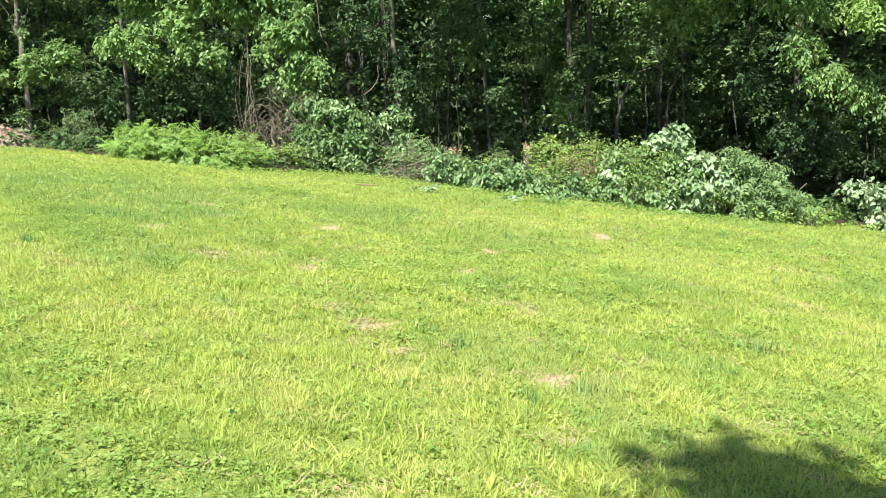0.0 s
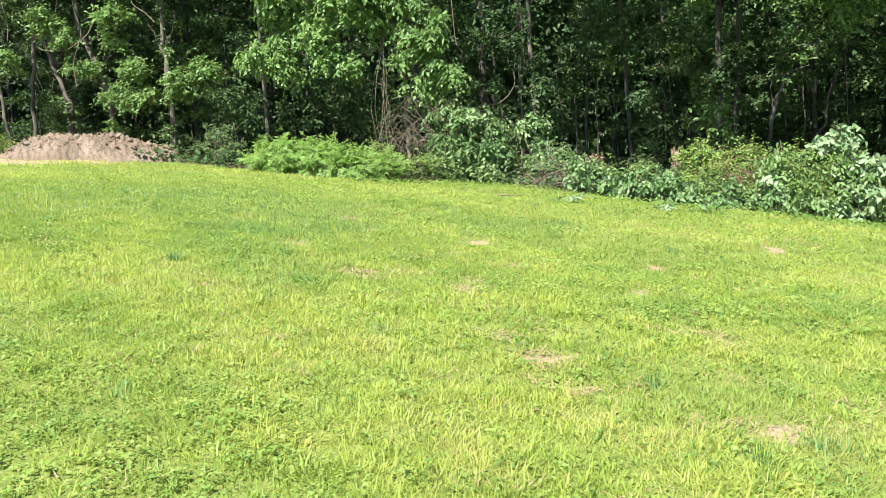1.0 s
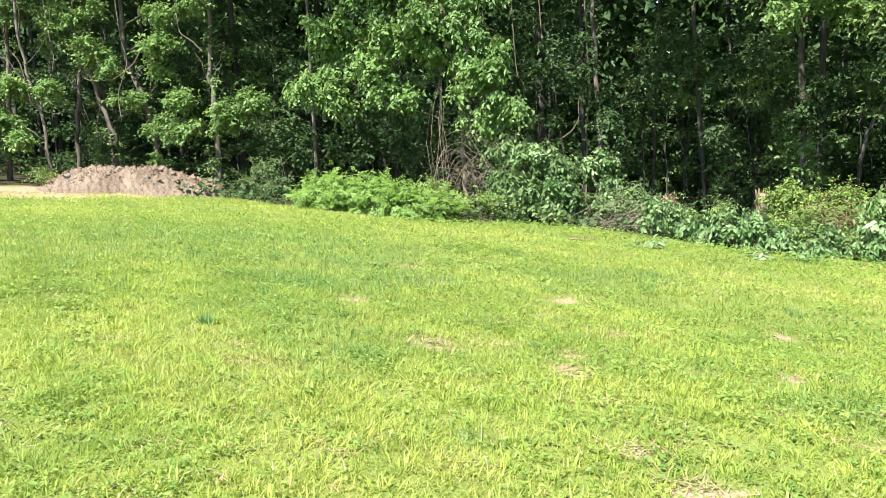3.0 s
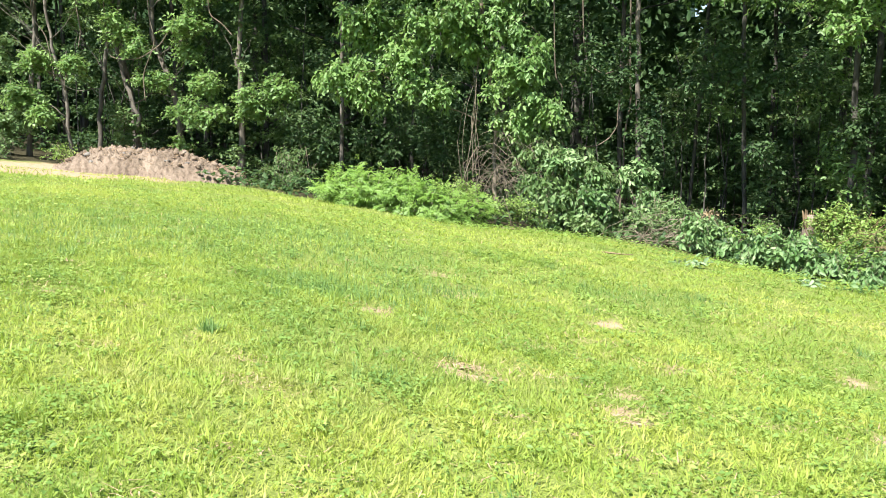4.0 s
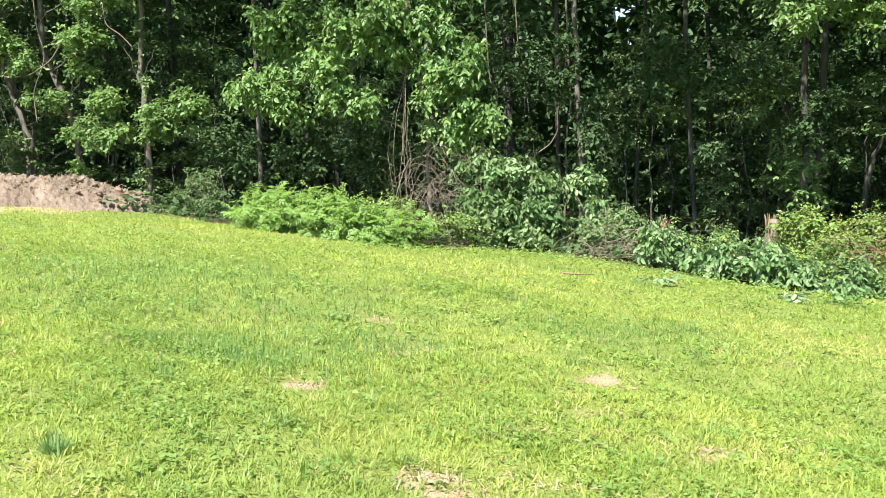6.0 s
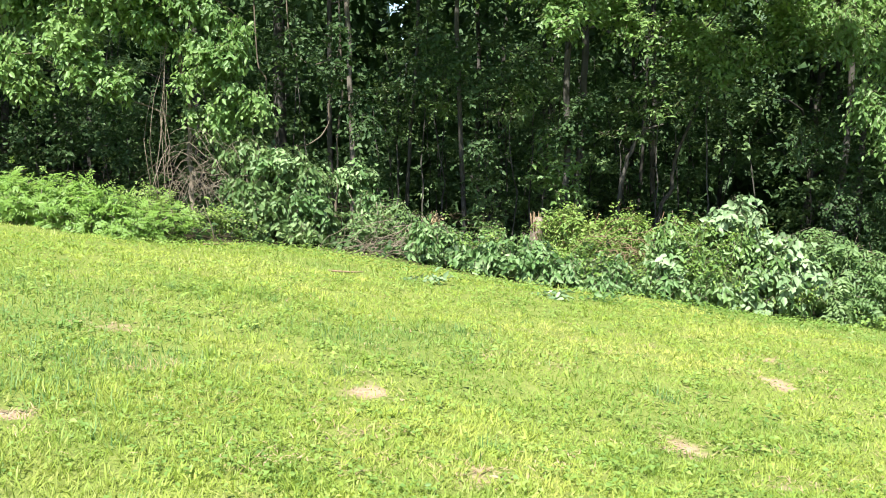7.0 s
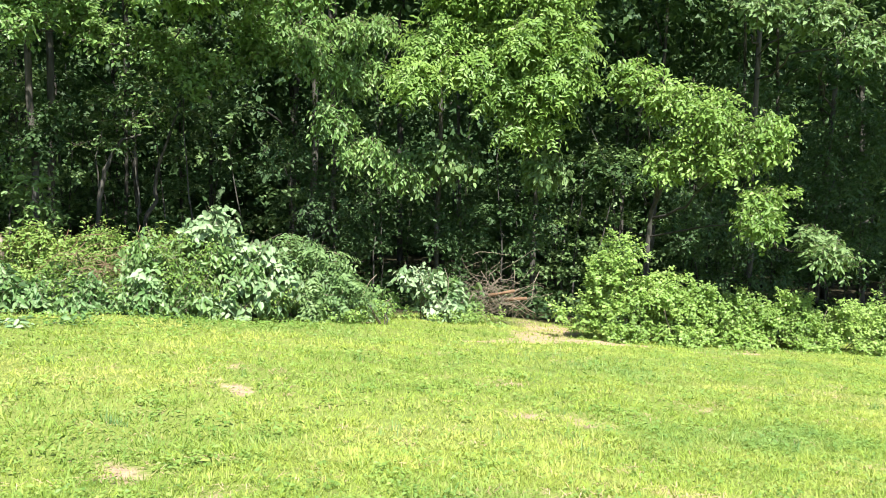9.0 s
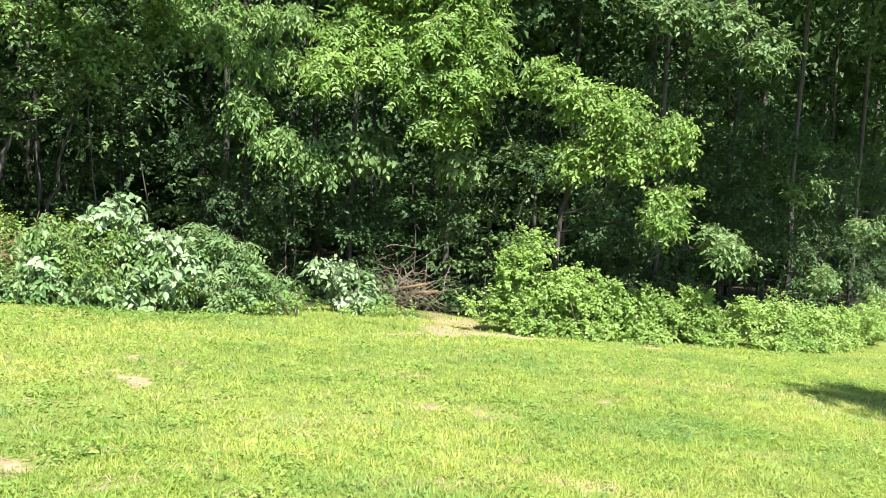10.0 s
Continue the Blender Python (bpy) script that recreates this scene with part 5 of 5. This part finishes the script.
def edge_brush():
    bush("fern_bank", "bank of bright green feathery undergrowth beside the grass", -8.6, 18.6, 300,
         [(-9.2, 18.85, 0.24, 0.45, 0.4, 0.3, 60), (-8.8, 18.55, 0.33, 0.6, 0.5, 0.38, 95), (-8.1, 18.3, 0.36, 0.7, 0.5, 0.42, 95), (-7.4, 18.1, 0.30, 0.65, 0.5, 0.40, 85), (-6.8, 17.9, 0.24, 0.5, 0.4, 0.34, 60), (-6.3, 18.2, 0.2, 0.5, 0.4, 0.3, 40)],
         M_FERN, dict(size=0.35, per=6, leaf=0.062, slim=0.42, pairs=5, droop=0.05), category="undergrowth")
    bush("edge_shrub", "dark dusty shrub beside the soil heap", -11.8, 21.3, 301, clumps([(-12.1, 21.3, 0.6, 0.5, 0.35, 0.5, 8), (-11.3, 21.0, 0.75, 0.55, 0.35, 0.55, 9)], 160, 0.25, 9), M_VINE, dict(size=0.35, per=10, leaf=0.075, slim=0.5))
    tangle("dead_brush", "dome of dead grey-brown twigs and old vines", -6.25, 20.45, 0.6, 1.05, 0.55, 1.0, 95, 302, M_TWIG, 0.007, arch=0.35)
    bush("low_brush", "mixed brown and green low brush", -6.2, 19.4, 303, clumps([(-6.7, 19.4, 0.35, 0.6, 0.4, 0.3, 9), (-5.8, 19.6, 0.4, 0.6, 0.4, 0.35, 9)], 161, 0.22, 9), M_YELLOW, FINE,
         extra=[("green_foliage", clumps([(-6.4, 18.9, 0.25, 0.7, 0.4, 0.2, 9), (-7.2, 19.8, 0.5, 0.6, 0.4, 0.3, 8)], 162, 0.22, 9), M_BANK, FINE)])
    bush("cut_branch_heap", "high heap of cut leafy branches", -4.9, 20.8, 304,
         clumps([(-5.6, 20.7, 1.45, 0.42, 0.4, 0.33, 9), (-5.0, 20.7, 1.4, 0.5, 0.4, 0.3, 10), (-4.5, 20.7, 1.1, 0.5, 0.4, 0.38, 13), (-5.2, 20.5, 0.7, 0.62, 0.4, 0.45, 18), (-4.3, 20.6, 0.55, 0.52, 0.4, 0.42, 14), (-5.7, 20.6, 0.95, 0.32, 0.4, 0.32, 7), (-4.8, 20.2, 0.3, 0.8, 0.4, 0.25, 12)], 163, 0.21, 11), M_VINE, dict(BR, leaf=0.105, slim=0.55, droop=0.6),
         extra=[("pale_foliage", clumps([(-4.9, 20.4, 1.3, 0.6, 0.3, 0.3, 7), (-4.5, 20.3, 0.8, 0.6, 0.3, 0.4, 8)], 185, 0.16, 7), M_PALE, dict(BR, leaf=0.115, slim=0.55))], stems=12)
    bush("pale_bush", "bush with pale wilting leaves at a tree's foot", -3.6, 21.6, 305, clumps([(-3.6, 21.3, 1.4, 0.25, 0.25, 0.2, 6), (-3.4, 21.3, 0.9, 0.22, 0.3, 0.32, 6), (-3.9, 21.3, 1.1, 0.3, 0.3, 0.32, 7), (-3.3, 21.2, 0.4, 0.35, 0.3, 0.35, 7)], 164, 0.18, 8), M_PALE, dict(BR, slim=0.55))
    bush("dark_cut_heap", "low heap of dark cut twigs with green leaves", -2.9, 19.8, 315, clumps([(-3.1, 20.1, 0.7, 0.55, 0.4, 0.32, 12), (-2.6, 20.0, 0.45, 0.5, 0.4, 0.25, 10), (-2.2, 19.6, 0.35, 0.5, 0.4, 0.25, 8)], 165, 0.2, 9), M_VINE, dict(size=0.35, per=10, leaf=0.085, slim=0.5, droop=0.3))
    tangle("twig_heap", "low heap of dark cut twigs", -2.9, 19.4, 0.05, 1.1, 0.5, 0.45, 60, 306, M_TWIG, 0.008)
    bush("low_branch_pile", "low pile of cut branches with pale broad leaves", -1.0, 18.4, 307,
         clumps([(-2.0, 18.9, 0.35, 0.5, 0.4, 0.3, 12), (-1.2, 18.5, 0.35, 0.6, 0.4, 0.3, 14), (-0.3, 18.1, 0.3, 0.6, 0.4, 0.28, 14), (0.6, 17.9, 0.28, 0.6, 0.4, 0.26, 14), (1.3, 17.8, 0.28, 0.5, 0.4, 0.26, 10)], 166, 0.24, 13), M_PALE, dict(BR, leaf=0.105, slim=0.52, droop=0.6),
         extra=[("yellow_foliage", clumps([(-1.4, 18.5, 0.4, 0.8, 0.3, 0.25, 8), (0.2, 18.1, 0.4, 0.8, 0.3, 0.25, 10), (1.1, 17.9, 0.45, 0.5, 0.3, 0.25, 7)], 177, 0.2, 9), M_YELLOW, FINE)])
    bush("yellow_brush", "yellow-green brush with dry brown stems", 0.7, 19.2, 308,
         clumps([(-0.1, 19.4, 0.75, 0.35, 0.35, 0.4, 8), (0.4, 19.2, 0.75, 0.5, 0.35, 0.45, 14), (1.0, 19.1, 0.8, 0.5, 0.35, 0.45, 14), (1.6, 19.0, 0.75, 0.45, 0.35, 0.45, 14), (0.6, 18.7, 0.5, 0.7, 0.3, 0.3, 14), (2.0, 18.8, 0.8, 0.4, 0.3, 0.4, 10)], 167, 0.24, 21), M_YELLOW, FINE,
         extra=[("green_foliage", clumps([(0.6, 19.2, 0.7, 0.8, 0.35, 0.45, 14)], 168, 0.2, 14), M_BANK, FINE)], stem_mat=M_TWIG_RED, stems=16, reach=1.0)
    tangle("brushwood_bundle", "bundle of dry tan brushwood on the heap", 0.9, 18.35, 0.5, 0.9, 0.3, 0.35, 64, 309, M_CUT, 0.006)
    bush("broad_leaf_heap", "large heap of cut branches with broad pale-backed leaves", 2.3, 18.2, 310,
         clumps([(1.6, 18.2, 0.6, 0.4, 0.4, 0.5, 14), (2.2, 18.1, 0.7, 0.5, 0.4, 0.55, 18), (2.8, 18.0, 0.75, 0.5, 0.4, 0.6, 18), (3.3, 17.9, 0.55, 0.45, 0.4, 0.5, 14), (2.3, 17.6, 0.25, 1.0, 0.3, 0.25, 14)], 169, 0.26, 11), M_BROAD, dict(BR, leaf=0.10, slim=0.5, droop=0.65),
         extra=[("pale_foliage", clumps([(2.45, 18.1, 1.45, 0.4, 0.3, 0.22, 9), (2.9, 17.9, 1.15, 0.3, 0.25, 0.2, 5), (3.25, 17.7, 0.85, 0.2, 0.2, 0.3, 6), (1.5, 17.8, 0.6, 0.25, 0.2, 0.4, 5), (2.6, 17.5, 0.35, 0.6, 0.25, 0.25, 7)], 170, 0.2, 7), M_WILT, dict(BR, leaf=0.13, per=7, slim=0.62, toward=0.4, stir=0.45)),
                ("yellow_foliage", clumps([(2.4, 18.0, 1.0, 0.6, 0.3, 0.3, 9), (1.6, 17.9, 0.75, 0.4, 0.3, 0.35, 12), (2.0, 17.7, 0.5, 0.6, 0.3, 0.3, 9), (3.1, 17.6, 0.4, 0.5, 0.3, 0.3, 7)], 171, 0.2, 9), M_YELLOW, FINE)])
    bush("compound_leaf_bush", "bush of drooping compound green leaves", 4.0, 17.9, 311, clumps([(3.7, 18.2, 1.05, 0.4, 0.35, 0.35, 8), (4.1, 17.9, 0.7, 0.45, 0.35, 0.45, 10), (4.6, 17.8, 0.5, 0.35, 0.3, 0.35, 7), (3.8, 17.6, 0.3, 0.5, 0.3, 0.25, 7)], 172, 0.25, 6), M_VINE, dict(size=0.38, per=6, leaf=0.09, slim=0.45, pairs=4, droop=0.45))
    bush("wilted_bush", "cut branch with whitish wilted leaves on the ground", 6.6, 18.6, 312, clumps([(6.35, 18.6, 0.7, 0.3, 0.25, 0.4, 8), (6.8, 18.5, 0.35, 0.45, 0.3, 0.25, 9)], 173, 0.22, 8), M_WILT, BR,
         extra=[("green_foliage", clumps([(5.6, 18.9, 0.35, 0.4, 0.3, 0.25, 6), (7.2, 18.8, 0.5, 0.5, 0.3, 0.4, 7)], 174, 0.22, 8), M_BROAD, BR)])
    tangle("stick_heap", "heap of cut reddish brown sticks and branches", 7.9, 18.6, 0.25, 1.15, 0.5, 0.75, 130, 313, M_TWIG, 0.008, arch=0.06)
    bush("bramble_bank", "long bank of bright green bramble beside the grass", 10.5, 15.9, 314,
         clumps([(8.8, 16.0, 1.1, 0.5, 0.45, 0.6, 42), (8.45, 16.0, 0.95, 0.35, 0.4, 0.45, 18), (8.4, 15.95, 0.45, 0.5, 0.45, 0.4, 24), (9.5, 15.85, 0.7, 0.65, 0.45, 0.5, 50), (10.4, 15.7, 0.55, 0.75, 0.45, 0.5, 54), (11.4, 15.6, 0.5, 0.75, 0.45, 0.48, 56),
                 (12.5, 15.4, 0.5, 0.75, 0.45, 0.48, 56), (13.6, 15.1, 0.54, 0.75, 0.45, 0.54, 54), (14.8, 15.1, 0.54, 0.85, 0.45, 0.54, 50), (16.0, 15.3, 0.54, 0.85, 0.45, 0.54, 42), (17.4, 15.5, 0.54, 0.95, 0.45, 0.54, 40), (19.0, 15.8, 0.54, 1.0, 0.45, 0.54, 36), (20.8, 16.2, 0.56, 1.1, 0.45, 0.54, 34), (22.6, 16.6, 0.56, 1.1, 0.45, 0.54, 26), (17.4, 15.0, 0.14, 0.9, 0.2, 0.12, 12), (8.6, 15.6, 0.14, 0.6, 0.2, 0.12, 13), (9.8, 15.35, 0.14, 0.7, 0.2, 0.12, 15), (11.1, 15.15, 0.14, 0.8, 0.2, 0.12, 16), (12.6, 14.95, 0.14, 0.8, 0.2, 0.12, 16), (14.2, 14.7, 0.14, 0.9, 0.2, 0.12, 16), (15.8, 14.85, 0.14, 0.9, 0.2, 0.12, 14)], 179, 0.19, 13, 0.85), M_BANK, BK,
         extra=[("shoot_foliage", clumps([(8.8, 16.0, 1.75, 0.4, 0.3, 0.15, 5), (9.8, 15.8, 1.2, 0.8, 0.3, 0.12, 6), (12.0, 15.4, 1.0, 1.5, 0.3, 0.1, 8), (7.9, 16.4, 0.35, 0.35, 0.4, 0.25, 6)], 175, 0.14, 6), M_BANK, BK)], stems=16)
    bush("low_weeds", "low bright green weeds between the cut heaps", 5.0, 18.4, 316, clumps([(4.9, 18.3, 0.12, 0.6, 0.4, 0.1, 12), (5.6, 18.6, 0.15, 0.6, 0.4, 0.12, 12), (6.9, 17.8, 0.1, 0.8, 0.35, 0.08, 11), (4.3, 17.5, 0.1, 0.5, 0.25, 0.08, 8)], 186, 0.2, 10), M_BANK, dict(size=0.2, per=8, leaf=0.06, slim=0.6, droop=0.1), stems=3, category="weeds")
    bush("dry_shrub", "small dead shrub with dry tan leaves", -2.2, 20.8, 317, clumps([(-2.2, 20.8, 0.7, 0.12, 0.12, 0.32, 5)], 187, 0.10, 6), M_DEAD, dict(size=0.25, per=8, leaf=0.07, slim=0.4, droop=0.7), stems=5)
    for k, (x, y, h, m) in enumerate([(-1.1, 21.6, 0.8, M_BRIGHT), (-2.3, 22.4, 0.7, M_YELLOW), (-0.3, 22.0, 0.6, M_BRIGHT), (3.4, 20.6, 0.7, M_VINE), (4.6, 19.6, 0.5, M_BANK), (-18.0, 20.9, 0.4, M_YELLOW), (-19.6, 20.6, 0.5, M_VINE)]):
        bush("small_shrub", "small leafy shrub at the wood's edge", x, y, 330 + k, clumps([(x, y, h * 0.6, 0.4, 0.35, h * 0.55, 8)], 180 + k, 0.2, 8), m, FINE, stems=4, group="small shrubs")
    for k, (x, y, z, a, s) in enumerate([(7.95, 18.35, 0.60, 0.2, 0.5), (8.35, 18.45, 0.50, -0.3, 0.35)]):
        v = Vector((math.cos(a), math.sin(a) - 0.5, 0.15)) * s * 0.5
        g = gz(x, y)
        r = root("cut_log", x, y, g, "short cut log with a pale end on the stick heap", "log", "cut logs")
        part_of("bark", *tube([(-v.x, -v.y, z - v.z), (0, 0, z), (v.x, v.y, z + v.z)], [0.036, 0.030, 0.032], 9, 0.14, np.random.default_rng(k)), M_TWIG_RED, r, smooth=True)
        part_of("cut_end", *tube([(v.x * 0.99, v.y * 0.99, z + v.z), (v.x * 1.03, v.y * 1.03, z + v.z * 1.03)], [0.027, 0.025], 9), M_CUT, r)
    x, y = -0.4, 19.9
    r = root("stump", x, y, gz(x, y), "splintered pale tree stump in the brush", "tree stump")
    rng = np.random.default_rng(320)
    part_of("stem", *tube([(-0.02, 0, -0.1), (0.0, 0, 0.4), (0.02, 0, 0.75), (0.04, 0, 0.98)], [0.15, 0.095, 0.085, 0.07], 11, 0.22, rng), M_TWIG, r, smooth=True)
    for q, s in rng.normal(size=(10, 2)) * 0.06:
        part_of("splinter", *tube([(q, s, 0.75), (q * 1.7, s * 1.5, 0.98 + 0.14 * rng.random())], [0.022, 0.004], 4), M_CUT, r)


edge_brush()


# ---- on the grass ----
def on_grass():
    rng = np.random.default_rng(500)
    # longer bluish tufts
    bits = []
    tufts = [(*rng.uniform((-7.5, 3.4), (7.5, 14.0)), *rng.uniform(0.03, 0.11, 2), int(rng.integers(14, 46))) for _ in range(95)]
    for x, y, sx, sy, n in ((-6.6, 11.6, 2.2, 1.5, 5200), (-7.4, 9.6, 1.6, 1.2, 1800), (-4.5, 9.2, 0.7, 0.35, 1000), (-4.1, 10.1, 0.8, 0.35, 800), (-2.6, 11.9, 1.1, 0.8, 450), (-1.8, 12.4, 0.3, 0.25, 160),
                            (-4.44, 7.28, 0.05, 0.05, 130), (0.35, 4.75, 0.16, 0.1, 110), (1.55, 6.2, 0.15, 0.1, 180), (6.2, 12.6, 1.2, 0.7, 420), (-0.4, 7.2, 0.4, 0.4, 200), (5.4, 13.6, 1.2, 0.5, 300), *tufts):
        X, Y = x + rng.normal(size=n) * sx * 0.6, y + rng.normal(size=n) * sy * 0.6
        a = rng.uniform(0, 2 * math.pi, n)
        lean = rng.uniform(0.1, 1.4, n)
        L = rng.uniform(0.05, 0.14, n)
        D = unit(np.stack([np.cos(a) * lean, np.sin(a) * lean, np.ones(n)], 1))
        S = np.stack([-np.sin(a), np.cos(a), np.zeros(n)], 1) * 0.0036
        P = np.stack([X, Y, ground_z(X, Y) - 0.01], 1)
        bits.append((np.stack([P - S, P + S, P + D * L[:, None]], 1).reshape(-1, 3), [np.arange(3 * n).reshape(-1, 3)]))
    tagged(part_of("tall_grass", *join(bits), M_TUFT), "longer bluish green tufts in the meadow", "grass", kind="stuff")
    # cut leaves and straw strewn before the brush
    n = 4200
    X = rng.uniform(-6.6, 3.6, n)
    Y = wood_edge(X) - 0.25 + 0.6 * rng.normal(size=n)
    P = np.stack([X, Y, ground_z(X, Y) + rng.uniform(0.03, 0.09, n)], 1)
    D = rng.normal(size=(n, 3)) * np.array([1, 1, 0.25])
    N = np.array([0, 0, 1.0]) + 0.4 * rng.normal(size=(n, 3))
    L = rng.uniform(0.03, 0.07, n)
    tagged(part_of("leaf_litter", *leaves(P, D, N, L, L * 0.5), M_YELLOW), "yellowish cut leaves strewn before the brush", "leaf litter", kind="stuff")
    # wilted cut twigs lying on the grass
    for k, (x, y, m) in enumerate([(-2.2, 15.9, M_WILT), (-0.6, 15.8, M_WILT), (0.1, 16.3, M_PALE)]):
        bush("cut_twig", "wilted leafy twig lying on the grass", x, y, 520 + k, [(x, y, 0.05, 0.3, 0.12, 0.05, 9)], m, dict(size=0.25, per=6, leaf=0.10, slim=0.5, shape="broad", droop=0.1), stems=1, group="cut twigs on the grass", category="twig")
    for k, (x, y, a, s) in enumerate([(-3.2, 15.9, 0.6, 0.5), (-5.4, 18.1, 0.9, 0.5), (4.6, 17.6, 0.1, 0.6)]):
        v = np.array([math.cos(a), math.sin(a), 0]) * s * 0.5
        e = [np.array([x, y, 0]) + q * v for q in (-1, -0.3, 0.4, 1)]
        p = np.array([(q[0], q[1], float(ground_z(q[0], q[1])) + 0.035) for q in e]) + rng.normal(size=(4, 3)) * 0.008
        tagged(part_of("fallen_stick", *tube(p, [0.014, 0.013, 0.010, 0.007], 6), M_CUT, smooth=True), "pale dry stick lying on the grass", "stick", "fallen sticks")
    # a small cut sapling with its dark stem
    x, y = 5.08, 17.5
    r = bush("cut_sapling", "small dark cut sapling stub with a few leaves", x, y, 540, [(x, y, 0.28, 0.18, 0.15, 0.12, 8)], M_BROAD, dict(size=0.2, per=6, leaf=0.07, slim=0.5), stems=3, category="sapling")
    part_of("stub", *tube([(0, 0, -0.03), (0.03, 0, 0.08), (-0.02, 0, 0.2)], [0.016, 0.013, 0.007], 6), M_BARK_DARK, r)
    # pale clods where the soil shows
    for k, (x, y, q, s) in enumerate(BARE[:14]):
        for _ in range(2):
            c = 0.012 + 0.016 * rng.random()
            V, F2 = lump_of(rng, c)
            V = V * np.array([1.3, 1.0, 0.35])
            px, py = x + rng.normal() * 0.5 * q, y + rng.normal() * 0.4 * q
            tagged(part_of("clod", V + np.array([px, py, float(ground_z(px, py)) + 0.1 * c]), F2, M_CLOD), "pale clod of dry earth on the grass", "clod", "clods on the grass")




# ---- soil heap ----
def lump_of(rng, s):
    """An uneven stone or clod about s in radius."""
    bm = bmesh.new()
    bmesh.ops.create_icosphere(bm, subdivisions=1, radius=1.0)
    V = np.array([v.co[:] for v in bm.verts])
    F = np.array([[v.index for v in f.verts] for f in bm.faces])
    bm.free()
    V = V * (1 + 0.22 * rng.normal(size=(len(V), 1))) * np.array([1.2, 0.9, 0.7]) * s
    return V, [F]


def soil_heap():
    rng = np.random.default_rng(400)
    cx, cy = -15.15, 21.0
    r = root("soil_heap", cx, cy, gz(cx, cy), "long heap of dug sandy soil with stones", "soil heap")
    u = np.linspace(-2.5, 2.5, 130)
    v = np.linspace(-1.3, 1.3, 64)
    U, Vv = np.meshgrid(u, v)
    prof = np.interp(U, [-2.5, -2.0, -1.5, -0.9, -0.2, 0.6, 1.2, 1.8, 2.2, 2.5], [0, 0.34, 0.60, 0.66, 0.63, 0.60, 0.54, 0.40, 0.26, 0.0])
    H = prof * np.clip(1 - (Vv / 1.28) ** 2, 0, 1) ** 0.8
    lump = sum(np.sin(f * U * 1.7 + p) * np.cos(f * Vv * 2.1 + 2 * p) / f for f, p in ((1.3, 0.4), (2.9, 1.7), (5.3, 3.1), (9.1, 5.0)))
    H = H * (1 + 0.20 * lump) + np.where(H > 0.03, rng.normal(size=H.shape) * 0.030 + 0.060 * np.sin(13 * U + 6 * np.sin(5 * Vv)) * np.sin(15 * Vv + 4 * np.sin(6 * U)), 0) - 0.05
    a = math.atan2(1.7, 3.7)
    X, Y = U * math.cos(a) * 0.9 - Vv * math.sin(a), U * math.sin(a) * 0.9 + Vv * math.cos(a)
    Z = H + GZ(X + cx, Y + cy) - gz(cx, cy)
    i = np.arange(U.size).reshape(U.shape)
    F = np.stack([i[:-1, :-1], i[:-1, 1:], i[1:, 1:], i[1:, :-1]], -1).reshape(-1, 4)
    for k in range(230):
        ci, cj = rng.integers(8, U.shape[0] - 8), rng.integers(6, U.shape[1] - 6)
        if H[ci, cj] < 0.06:
            continue
        s = 0.018 + 0.085 * rng.random() ** 3
        V, F2 = lump_of(rng, s)
        part_of("stone" if k % 3 == 0 else "clod", V + np.array([X[ci, cj], Y[ci, cj], Z[ci, cj] + 0.2 * s]), F2, (M_STONE, M_SOIL, M_SOIL)[k % 3], r)
    n = 700
    ci, cj = rng.integers(6, U.shape[0] - 6, n), rng.integers(4, U.shape[1] - 4, n)
    P = np.stack([X[ci, cj], Y[ci, cj], Z[ci, cj] + 0.01], 1)[H[ci, cj] > 0.04]
    n = len(P)
    E = P + np.stack([rng.normal(size=n) * 0.1, rng.normal(size=n) * 0.1, np.abs(rng.normal(size=n)) * 0.05], 1)
    tagged(part_of("straw", *prisms(P, E, 0.006, 0.002), M_STRAW, r), kind="stuff")
    part_of("soil", np.stack([X, Y, Z], -1).reshape(-1, 3), [F], M_SOIL, r, smooth=True)


soil_heap()

on_grass()
